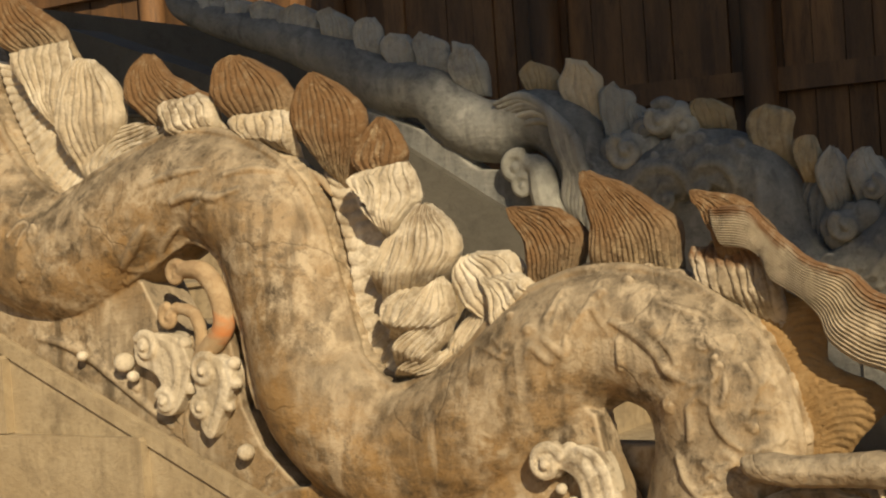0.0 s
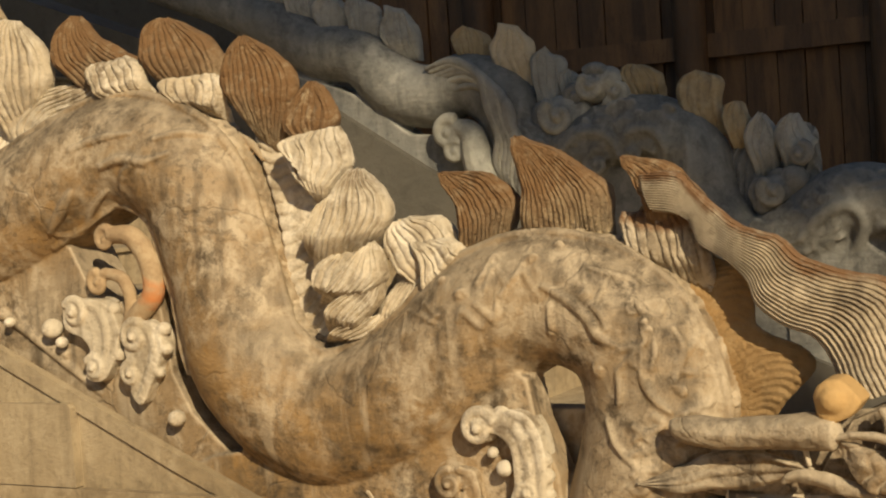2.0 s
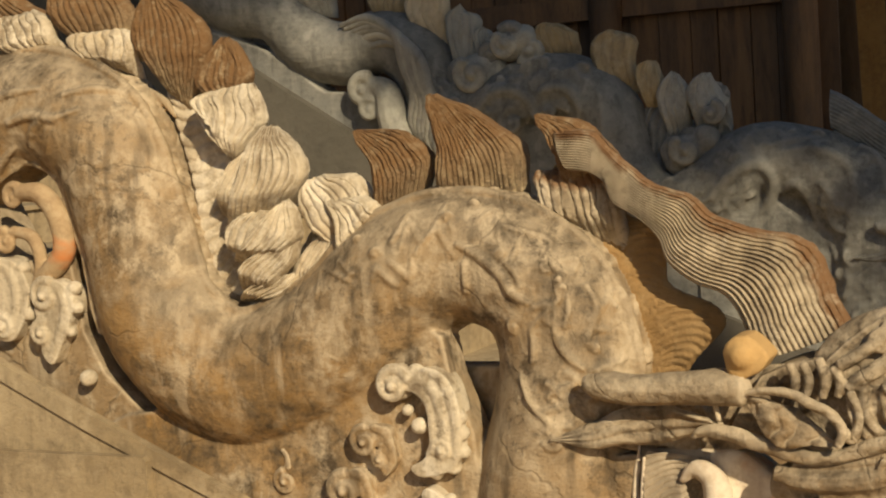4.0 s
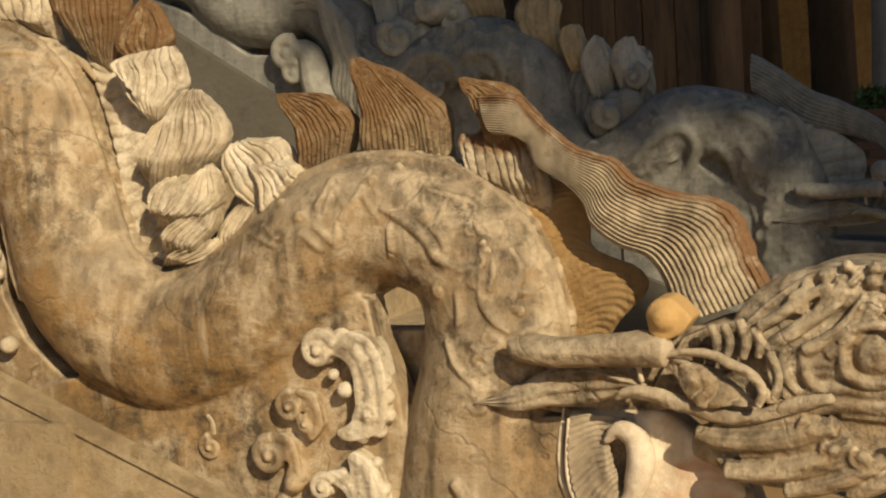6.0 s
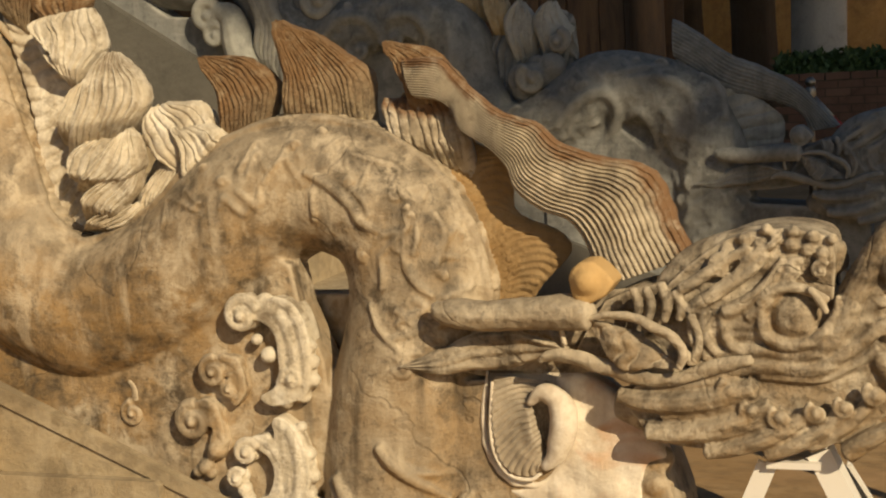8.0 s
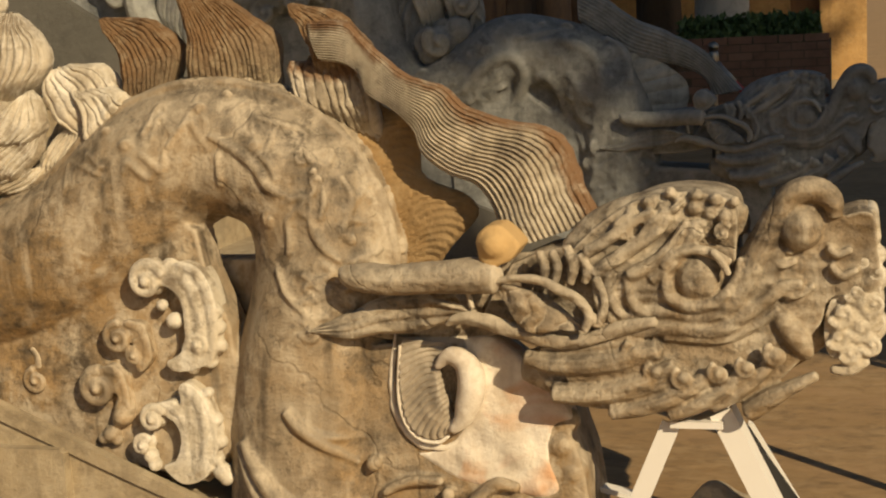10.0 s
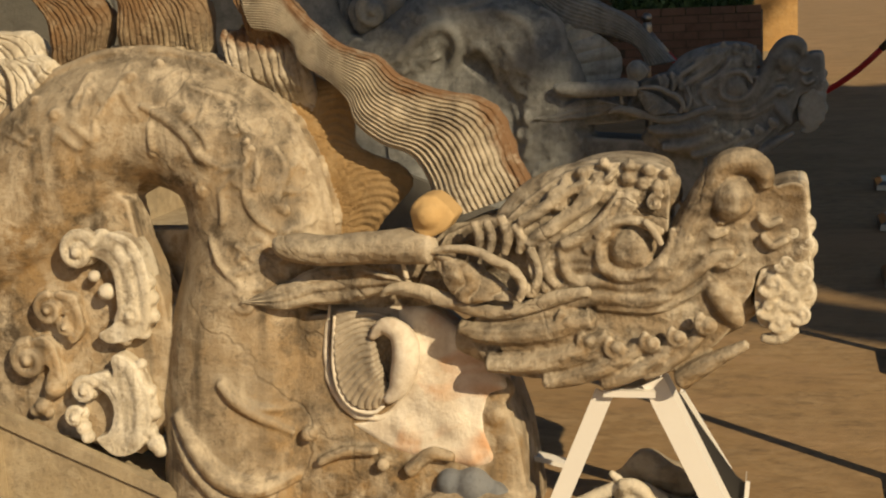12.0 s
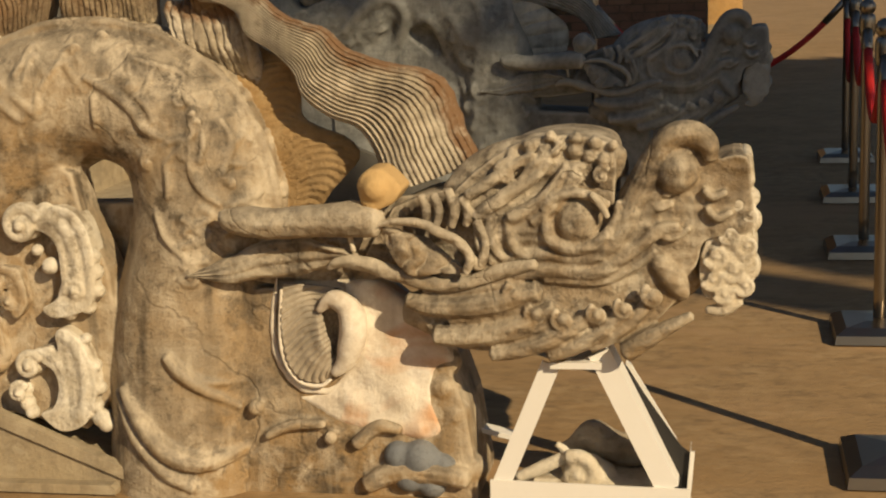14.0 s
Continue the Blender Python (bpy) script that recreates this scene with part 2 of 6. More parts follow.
class Mesh:
    """Gathers vertices and faces of one part."""

    def __init__(self):
        self.v, self.f, self.w = [], [], []

    def add(self, v, f):
        k = len(self.v)
        self.v += [tuple(map(float, p)) for p in v]
        self.f += [tuple(i + k for i in q) for q in f]
        return self

    def tube(self, pts, y=0.0, n=24, seg=14, flat=1.0, bump=None):
        """Round bar along (x, z, r) or (x, z, r, y) points."""
        p = spline([q if len(q) == 4 else (*q, y) for q in pts], n)
        c = np.stack([p[:, 0], p[:, 3], p[:, 1]], 1)
        r = np.maximum(p[:, 2], 0.002)
        t = np.gradient(c, axis=0)
        t /= np.linalg.norm(t, axis=1)[:, None] + 1e-9
        side = np.cross(t, (0, 1, 0))
        side /= np.linalg.norm(side, axis=1)[:, None] + 1e-9
        dep = np.cross(side, t)
        v = []
        for i in range(n):
            for j in range(seg):
                a = 2 * math.pi * j / seg
                w = side[i] * math.cos(a) + dep[i] * math.sin(a) * flat
                k = r[i] + (bump(i / (n - 1), a, c[i] + w * r[i]) if bump else 0)
                v.append(c[i] + w * k)
        f = [(i * seg + j, i * seg + (j + 1) % seg, (i + 1) * seg + (j + 1) % seg, (i + 1) * seg + j) for i in range(n - 1) for j in range(seg)]
        v += [c[0] - t[0] * r[0] * 0.5, c[-1] + t[-1] * r[-1] * 0.5]
        f += [(n * seg, (j + 1) % seg, j) for j in range(seg)]
        f += [(n * seg + 1, (n - 1) * seg + j, (n - 1) * seg + (j + 1) % seg) for j in range(seg)]
        return self.add(v, f)

    def ball(self, x, y, z, r, sy=1.0, sx=1.0, n=12):
        v, f = [(x, y, z + r)], []
        for i in range(1, n):
            for j in range(2 * n):
                a, b = math.pi * i / n, math.pi * j / n
                v.append((x + sx * r * math.sin(a) * math.cos(b), y + sy * r * math.sin(a) * math.sin(b), z + r * math.cos(a)))
        v.append((x, y, z - r))
        m = 2 * n
        f += [(0, 1 + j, 1 + (j + 1) % m) for j in range(m)]
        f += [(1 + i * m + j, 1 + (i + 1) * m + j, 1 + (i + 1) * m + (j + 1) % m, 1 + i * m + (j + 1) % m) for i in range(n - 2) for j in range(m)]
        k = 1 + (n - 2) * m
        f += [(k + (j + 1) % m, k + j, len(v) - 1) for j in range(m)]
        return self.add(v, f)

    def prism(self, poly, y0, y1, smooth=0):
        p = spline(list(poly) + [poly[0]], smooth)[:-1] if smooth else np.array(poly, float)
        n = len(p)
        v = [(x, y0, z) for x, z in p] + [(x, y1, z) for x, z in p]
        f = [tuple(range(n)), tuple(range(2 * n - 1, n - 1, -1))] + [(i, i + n, (i + 1) % n + n, (i + 1) % n) for i in range(n)]
        return self.add(v, f)

    def box(self, x0, x1, y0, y1, z0, z1):
        return self.prism([(x0, z0), (x1, z0), (x1, z1), (x0, z1)], y0, y1)

    def fin(self, root, tip, y=0.0, thick=0.045, ridges=13, depth=0.009, nu=110, nv=26, along=False, sway=0.0, edge=0.25, wob=0.4, sink=0.0):
        """Thick ribbed plate between a root line and an outer edge; ribs fan from the root, or run along it."""
        a, b = spline(root, nu), spline(tip, nu)
        if sink:
            a = a - (b - a) / (np.linalg.norm(b - a, axis=1)[:, None] + 1e-6) * sink
        seedv = a[0][0] * 7.3 + a[0][1] * 3.1
        grid = []
        for s in (-1, 1):
            for i in range(nu):
                for j in range(nv):
                    u, w = i / (nu - 1), j / (nv - 1)
                    x, z = a[i] + (b[i] - a[i]) * w
                    px, pz = b[i] - a[i]
                    k = wob * noise.noise((u * 3 + seedv, w * 2.2, seedv)) * 2
                    ph = (w if along else u + sway * math.sin(w * 2.6)) * ridges * 2 * math.pi + k
                    h = thick * (1 - (1 - edge) * w ** 1.5) * min(1.15, 0.3 + 4.2 * u * (1 - u))
                    rim = min(1.0, 0.25 + (1 - w) * 9)
                    if along:
                        h = thick * (0.5 + 2 * w * (1 - w))
                        rim = min(1, 0.3 + 9 * w * (1 - w))
                    rid = depth * (abs(math.sin(ph / 2)) ** 0.55 - 0.7) * 2 * (0.75 + 0.5 * noise.noise((u * 9, w * 3, seedv + 5)))
                    lump = 0.014 * noise.noise((x * 7, z * 7, seedv)) + 0.005 * noise.noise((x * 30, z * 30, seedv))
                    yy = y + s * (h * rim + rid) + lump * (0.3 + w) + 0.02 * math.sin(u * 5 + w * 2 + seedv) * w
                    jag = (0.014 * noise.noise((u * 9, seedv, 2.0)) + 0.005 * noise.noise((u * 40, seedv, 7.0))) * w
                    grid.append((x + jag * px * 3, yy, z + jag * pz * 3))
        f, o = [], nu * nv
        for i in range(nu - 1):
            for j in range(nv - 1):
                q = (i * nv + j, (i + 1) * nv + j, (i + 1) * nv + j + 1, i * nv + j + 1)
                f += [q, tuple(o + k for k in reversed(q))]
        rim = [i * nv for i in range(nu)] + [(nu - 1) * nv + j for j in range(1, nv)] + [i * nv + nv - 1 for i in range(nu - 2, -1, -1)] + [j for j in range(nv - 2, 0, -1)]
        for i in range(len(rim)):
            c, d = rim[i], rim[(i + 1) % len(rim)]
            f.append((c, c + o, d + o, d))
        self.w += [0.0] * (len(self.v) - len(self.w)) + [k % nv / (nv - 1) for k in range(2 * nu * nv)]
        return self.add(grid, f)

    def sail(self, left, right, y=0.0, thick=0.04, ridges=14, depth=0.008, nu=120, nv=34, edge=0.3, wob=0.8, sink=0.05, tilt=0.0, scallop=0.0):
        """Thick fin between its two side edges, each drawn from root to tip; ribs follow the edges."""
        def sunk(p):
            p = np.array(p, float)
            d = p[0] - p[1]
            return np.vstack([p[0] + d / (np.linalg.norm(d) + 1e-6) * sink, p])
        a, b = spline(sunk(left), nv), spline(sunk(right), nv)
        wide = np.linalg.norm(b - a, axis=1)
        wide = wide / wide.max()
        seedv = left[0][0] * 7.3 + left[0][1] * 3.1
        grid, fade = [], []
        for s in (-1, 1):
            for i in range(nu):
                u = i / (nu - 1)
                for j in range(nv):
                    w = j / (nv - 1)
                    x, z = a[j] + (b[j] - a[j]) * u
                    ph = math.pi * ridges * (u + 0.012 * noise.noise((u * 6, w * 3, seedv))) + wob * noise.noise((u * 4 + seedv, w * 2.5, 3.0))
                    rib = abs(math.sin(ph)) ** 0.5
                    chip = 0.6 + 0.6 * noise.noise((u * 13, w * 6, seedv + 5))
                    amp = depth * min(1.0, wide[j] * 1.6) * chip
                    rim = min(1.0, 0.18 + 3.2 * (u * (1 - u)) ** 0.6) * min(1.0, 0.3 + (1 - w) * 7)
                    h = thick * (edge + (1 - edge) * (1 - w)) * rim * min(1.0, 0.35 + 2.2 * w)
                    lump = 0.010 * noise.noise((x * 8, z * 8, seedv)) + 0.0035 * noise.noise((x * 34, z * 34, seedv))
                    tuck = max(0.0, 1 - 2.4 * w)
                    yy = y * (1 - tuck) + 0.02 * tuck + s * (h + amp * (rib - 0.6)) + lump + tilt * (u - 0.5)
                    k = (0.006 * noise.noise((u * 7, w * 5, seedv + 2)) + 0.0025 * noise.noise((u * 30, w * 22, seedv + 7))) * min(1, w * 3)
                    kz = scallop * (rib - 0.5) * w ** 3
                    grid.append((x + k, yy, z + k + kz))
                    fade.append(w)
        f, o = [], nu * nv
        for i in range(nu - 1):
            for j in range(nv - 1):
                q = (i * nv + j, (i + 1) * nv + j, (i + 1) * nv + j + 1, i * nv + j + 1)
                f += [q, tuple(o + k for k in reversed(q))]
        ring = [i * nv for i in range(nu)] + [(nu - 1) * nv + j for j in range(1, nv)] + [i * nv + nv - 1 for i in range(nu - 2, -1, -1)] + [j for j in range(nv - 2, 0, -1)]
        for i in range(len(ring)):
            c, d = ring[i], ring[(i + 1) % len(ring)]
            f.append((c, c + o, d + o, d))
        self.w += [0.0] * (len(self.v) - len(self.w)) + fade
        return self.add(grid, f)

    def curl(self, x, z, r, start, turns=1.35, thick=0.35, y=0.0, tail=(), way=1, lift=0.0):
        """Spiral scroll that ends in its centre; tail points (x, z, r) lead into it."""
        pts = [(*q, y) for q in tail]
        n = 14
        for i in range(n):
            u = i / (n - 1)
            a = radians(start) + way * u * turns * 2 * math.pi
            k = r * (1 - 0.86 * u)
            pts.append((x + k * math.cos(a), z + k * math.sin(a), r * thick * (1 - 0.45 * u), y - lift * u))
        self.tube(pts, n=12 + 4 * len(pts), seg=10)
        return self.ball(x, y - lift - r * 0.1, z, r * thick * 0.8, n=7)


def part(name, me, mat, parent=None, label="", smooth=True, fuse=0.0, relax=0):
    """One mesh object, under a thing or a part."""
    d = bpy.data.meshes.new(name)
    d.from_pydata(me.v, [], me.f)
    d.materials.append(mat)
    if me.w and not fuse:
        d.attributes.new("edge", "FLOAT", "POINT").data.foreach_set("value", me.w + [0.0] * (len(me.v) - len(me.w)))
    bm = bmesh.new()
    bm.from_mesh(d)
    bmesh.ops.recalc_face_normals(bm, faces=bm.faces)
    bm.to_mesh(d)
    bm.free()
    d.polygons.foreach_set("use_smooth", [smooth] * len(d.polygons))
    ob = new(name, d)
    ob.parent = parent
    if label:
        ob["label"] = label
    if fuse:
        md = ob.modifiers.new("fuse", "REMESH")
        md.mode, md.voxel_size, md.use_smooth_shade = "VOXEL", fuse, True
        if relax:
            sm = ob.modifiers.new("relax", "SMOOTH")
            sm.iterations, sm.factor = relax, 0.5
    return ob


def thing(name, at, label, category, group=""):
    e = new(name)
    e.location = at
    e.empty_display_size = 0.1
    return tagged(e, label, category, group)



# ---- ground and stairs ----
_g = Mesh()
_g.prism([(-400, -0.9), (400, -0.9), (400, -0.006), (-400, -0.006)], -400, 400)
ground = tagged(part("ground", _g, PAVING, smooth=False), "worn brown earth-toned courtyard paving reaching the trees", "ground", kind="structure")
stairs = tagged(new("stairs"), "worn stone stair flight between the dragon balustrades", "stairs", kind="structure")
for k in range(17):
    x = -2.1 - 0.37 * k
    part("step", Mesh().prism([(x, 0), (x, 0.145 + 0.17 * k), (x + 0.02, 0.15 + 0.17 * k), (x + 0.02, 0.165 + 0.17 * k), (x + 0.01, 0.17 + 0.17 * k),
                               (x - 0.44, 0.17 + 0.17 * k), (x - 0.44, 0)], 0.2, 3.5), SLAB, stairs, smooth=False)
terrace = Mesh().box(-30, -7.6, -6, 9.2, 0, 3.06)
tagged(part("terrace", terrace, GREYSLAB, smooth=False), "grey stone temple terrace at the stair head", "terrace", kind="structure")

# ---- dragon balustrades ----
TAIL = [(-7.2, 3.25, 0.05), (-6.7, 3.02, 0.075), (-6.2, 2.9, 0.09), (-5.7, 2.62, 0.11), (-5.2, 2.62, 0.13), (-4.75, 2.3, 0.15)]
BODY = TAIL + [
        (-4.341, 2.078, 0.255), (-4.149, 1.781, 0.257), (-3.93, 1.483, 0.249), (-3.64, 1.343, 0.223), (-3.303, 1.464, 0.207), (-3.04, 1.544, 0.19), (-2.798, 1.434, 0.203), (-2.691, 1.157, 0.205),
        (-2.604, 0.869, 0.22), (-2.35, 0.708, 0.212), (-2.028, 0.824, 0.202), (-1.817, 0.99, 0.2), (-1.615, 1.052, 0.187), (-1.414, 0.967, 0.196), (-1.334, 0.76, 0.209),
        (-1.4, 0.436, 0.217), (-1.421, 0.213, 0.226), (-1.44, -0.049, 0.23)]
BODY_BACK = [(-6.4, 3.02, 0.06), (-6.287, 2.887, 0.091), (-5.83, 2.691, 0.114), (-5.434, 2.559, 0.132), (-5.06, 2.384, 0.154), (-4.744, 2.201, 0.161), (-4.468, 2.138, 0.165), (-4.214, 1.931, 0.176), (-3.993, 1.871, 0.18), (-3.769, 1.921, 0.174), (-3.565, 1.806, 0.181), (-3.443, 1.576, 0.18), (-3.247, 1.453, 0.185), (-3.009, 1.543, 0.187), (-2.718, 1.589, 0.184), (-2.481, 1.444, 0.181), (-2.396, 1.145, 0.186),
        (-2.195, 0.886, 0.195), (-1.946, 0.988, 0.192), (-1.702, 1.136, 0.189), (-1.5, 1.126, 0.187), (-1.277, 1.017, 0.196), (-1.153, 0.763, 0.202), (-1.146, 0.422, 0.213), (-1.157, 0.107, 0.216), (-1.15, 0.1, 0.2)]


def skin(path):
    """Depth of the front of a body at (x, z), the tangent there, and whether the point lies on it."""
    c = spline(path, 900)
    tan = np.gradient(c[:, :2], axis=0)

    def at(x, z):
        d = np.hypot(c[:, 0] - x, c[:, 1] - z)
        i = int(np.argmin(d))
        r = c[i, 2]
        k = tan[i] / (np.linalg.norm(tan[i]) + 1e-9)
        return -math.sqrt(max(r * r - d[i] ** 2, 0.0)), k, d[i] / r
    return c, at


def relief(u, a, p):
    """Weathered skin of the body: soft lumps, swirling scars and pits."""
    x, z = p[0], p[2]
    w = noise.noise((x * 2.2, p[1] * 2.2, z * 2.2))
    s = noise.noise((x * 8 + 3 * w, p[1] * 8, z * 8 + 3 * w))
    fine = noise.noise((x * 23, p[1] * 23, z * 23))
    k = max(0.0, noise.noise((x * 1.3 + 4, p[1] * 1.3, z * 1.3)) + 0.25)
    return 0.007 * w + 0.009 * k * (abs(s) ** 0.6) + 0.003 * fine


def wisps(me, path, spans, count, seed, size=1.0):
    """Low carved flames and cloud scrolls lying on the skin of a body between two stretches of its length."""
    rng = random.Random(seed)
    c, at = skin(path)
    for _ in range(count):
        lo, hi, off_lo, off_hi = rng.choice(spans)
        i = int(rng.uniform(lo, hi) * (len(c) - 1))
        t = c[min(i + 2, len(c) - 1), :2] - c[i, :2]
        t /= np.linalg.norm(t) + 1e-9
        nrm = np.array([-t[1], t[0]])
        o = c[i, :2] + nrm * c[i, 2] * rng.uniform(off_lo, off_hi)
        if rng.random() < 0.3:
            y, _, _ = at(*o)
            me.curl(o[0], o[1], rng.uniform(0.016, 0.026) * size, rng.uniform(0, 360), 1.2, 0.42, y=y + 0.002, way=rng.choice((-1, 1)), lift=0.004)
            continue
        ln, bend = rng.uniform(0.05, 0.13) * size, rng.uniform(-0.6, 0.6)
        pts = []
        for j in range(5):
            q = o + t * ln * (j / 4 - 0.5) + nrm * (0.035 * math.sin(j * 1.5 + bend * 3) * size + bend * 0.03 * j / 4)
            y, _, k = at(*q)
            if k < 0.97:
                pts.append((q[0], q[1], size * 0.0095 * (1 - abs(j / 4 - 0.35)) + 0.003, y + 0.004))
        if len(pts) > 2:
            me.tube(pts, n=14, seg=8)


def seam(me, path, lo, hi, off, r, bead=0.0):
    """Raised cord along a body, at a share of its half-height above the middle line."""
    c, _ = skin(path)
    n = len(c)
    pts = []
    for i in range(int(lo * n), int(hi * n), 6):
        t = c[min(i + 2, n - 1), :2] - c[i - 2, :2]
        t /= np.linalg.norm(t) + 1e-9
        q = c[i, :2] + np.array([-t[1], t[0]]) * c[i, 2] * off
        pts.append((q[0], q[1], r * (1 + bead * (i // 6 % 2)), -c[i, 2] * math.sqrt(1 - off * off) - 0.002))
    me.tube(pts, n=len(pts) * 3, seg=8)


def build_head(d, headst, pale, knobst, fine=0.0046):
    """Head with brow, eye, muzzle, cheek fringe and bosses, all carved from one block, plus horn, ear and knob."""
    h = Mesh()
    Y = -0.1
    h.tube([(-0.941, 0.643, 0.053), (-0.82, 0.723, 0.049), (-0.677, 0.701, 0.088), (-0.534, 0.714, 0.13), (-0.394, 0.72, 0.133), (-0.271, 0.664, 0.101), (-0.162, 0.705, 0.091), (-0.068, 0.712, 0.085), (-0.001, 0.711, 0.062)], y=Y, n=60, seg=28, flat=0.95)
    h.tube([(-0.802, 0.485, 0.041), (-0.686, 0.483, 0.076), (-0.541, 0.506, 0.104), (-0.343, 0.528, 0.1), (-0.177, 0.558, 0.073), (-0.082, 0.6, 0.05)], y=Y, n=40, seg=24, flat=1.05)
    h.prism([(-0.668, 0.787), (-0.582, 0.863), (-0.485, 0.921), (-0.378, 0.936), (-0.283, 0.918), (-0.26, 0.874), (-0.264, 0.8), (-0.274, 0.692), (-0.331, 0.653), (-0.563, 0.634), (-0.607, 0.72)], -0.205, 0.02, smooth=70)
    h.prism([(-0.304, 0.664), (-0.236, 0.759), (-0.195, 0.84), (-0.162, 0.903), (-0.123, 0.931), (-0.071, 0.936), (-0.046, 0.91), (-0.044, 0.871), (0.012, 0.883), (0.045, 0.87), (0.05, 0.797), (0.05, 0.704), (-0.053, 0.684), (-0.077, 0.623), (-0.132, 0.575), (-0.252, 0.575)], -0.2, 0.0, smooth=80)
    h.tube([(-0.294, 0.63, 0.061), (-0.232, 0.713, 0.063), (-0.184, 0.801, 0.059), (-0.137, 0.867, 0.059), (-0.085, 0.88, 0.053)], y=-0.165, n=30, seg=18)
    h.prism([(-0.769, 0.54), (-0.663, 0.586), (-0.454, 0.617), (-0.185, 0.623), (-0.099, 0.585), (-0.166, 0.492), (-0.254, 0.434), (-0.412, 0.409), (-0.558, 0.407), (-0.697, 0.431)], -0.205, 0.0, smooth=70)
    h.prism([(-0.809, 0.76), (-0.709, 0.797), (-0.613, 0.789), (-0.591, 0.623), (-0.803, 0.594), (-0.888, 0.622)], -0.17, 0.0, smooth=40)
    h.prism([(-1.267, 0.707), (-1.021, 0.703), (-0.873, 0.717), (-0.778, 0.604), (-0.956, 0.56), (-1.209, 0.571)], -0.125, 0.06, smooth=40)
    # brow mass
    h.tube([(-0.665, 0.786, 0.034), (-0.579, 0.841, 0.055), (-0.468, 0.867, 0.066), (-0.359, 0.866, 0.068), (-0.285, 0.865, 0.052), (-0.276, 0.831, 0.038)], y=-0.14, n=30, seg=20, flat=1.1)
    for q in ([(-0.372, 0.866, 0.012), (-0.406, 0.814, 0.016), (-0.454, 0.774, 0.016), (-0.511, 0.742, 0.019)], [(-0.411, 0.88, 0.012), (-0.452, 0.841, 0.015), (-0.499, 0.808, 0.016), (-0.561, 0.772, 0.019), (-0.594, 0.745, 0.014)],
              [(-0.353, 0.86, 0.012), (-0.384, 0.8, 0.015), (-0.414, 0.767, 0.016), (-0.458, 0.731, 0.015)], [(-0.451, 0.895, 0.012), (-0.505, 0.866, 0.013), (-0.56, 0.83, 0.016), (-0.613, 0.798, 0.014)],
              [(-0.392, 0.905, 0.011), (-0.445, 0.876, 0.012), (-0.487, 0.826, 0.013), (-0.534, 0.797, 0.013)], [(-0.562, 0.747, 0.011), (-0.561, 0.689, 0.014), (-0.53, 0.645, 0.011)],
              [(-0.518, 0.741, 0.011), (-0.505, 0.675, 0.014), (-0.468, 0.645, 0.011)], [(-0.592, 0.737, 0.01), (-0.587, 0.675, 0.011), (-0.558, 0.634, 0.01)], [(-0.726, 0.8, 0.011), (-0.714, 0.763, 0.012), (-0.721, 0.726, 0.01)],
              [(-0.695, 0.803, 0.011), (-0.683, 0.763, 0.012), (-0.691, 0.726, 0.01)], [(-0.659, 0.813, 0.012), (-0.645, 0.767, 0.014), (-0.654, 0.722, 0.01)], [(-0.626, 0.794, 0.011), (-0.612, 0.759, 0.012), (-0.619, 0.726, 0.01)]):
        h.tube(q, y=-0.224, n=18, seg=10)
    for x, z, r in ((-0.427, 0.9, 0.016), (-0.391, 0.915, 0.013), (-0.357, 0.899, 0.018), (-0.32, 0.888, 0.016), (-0.287, 0.879, 0.017), (-0.464, 0.914, 0.015), (-0.307, 0.919, 0.016), (-0.504, 0.89, 0.013), (-0.265, 0.913, 0.013), (-0.352, 0.93, 0.016), (-0.411, 0.937, 0.014)):
        h.ball(x, -0.212, z, r, n=8)
    for x, z, r in ((-0.518, 0.852, 0.029), (-0.352, 0.842, 0.026), (-0.292, 0.842, 0.021)):
        h.curl(x, z, r, 40, y=-0.22, lift=0.006)
    # eye with lids
    ex, ez, er = (-0.354, 0.732, 0.059)
    h.ball(ex, -0.2, ez, er, n=14, sy=0.9)
    h.tube([(-0.426, 0.761, 0.011), (-0.42, 0.698, 0.015), (-0.371, 0.669, 0.016), (-0.305, 0.683, 0.016), (-0.261, 0.737, 0.013), (-0.252, 0.784, 0.009)], y=-0.23, n=24, seg=10)
    h.tube([(-0.431, 0.765, 0.009), (-0.395, 0.798, 0.012), (-0.335, 0.803, 0.013), (-0.277, 0.774, 0.011)], y=-0.235, n=20, seg=10)
    h.tube([(-0.315, 0.806, 0.009), (-0.293, 0.778, 0.011), (-0.278, 0.749, 0.008)], y=-0.25, n=12, seg=8)
    # muzzle ridges
    h.tube([(-0.588, 0.616, 0.02), (-0.45, 0.652, 0.023), (-0.336, 0.644, 0.026), (-0.259, 0.696, 0.033), (-0.213, 0.79, 0.035), (-0.173, 0.872, 0.033), (-0.135, 0.925, 0.031), (-0.087, 0.936, 0.031), (-0.049, 0.913, 0.026), (-0.042, 0.874, 0.016)], y=-0.2, n=60, seg=16, flat=1.3)
    h.tube([(-0.85, 0.615, 0.017), (-0.71, 0.601, 0.02), (-0.586, 0.593, 0.017), (-0.435, 0.615, 0.019), (-0.308, 0.61, 0.019), (-0.232, 0.657, 0.019), (-0.162, 0.71, 0.017), (-0.117, 0.719, 0.013)], y=-0.215, n=50, seg=12)
    h.tube([(-0.435, 0.593, 0.011), (-0.301, 0.587, 0.012), (-0.221, 0.624, 0.012), (-0.169, 0.661, 0.011)], y=-0.21, n=30, seg=10)
    bx, bz, br = (-0.12, 0.849, 0.052)
    h.ball(bx, -0.205, bz, br, n=14)
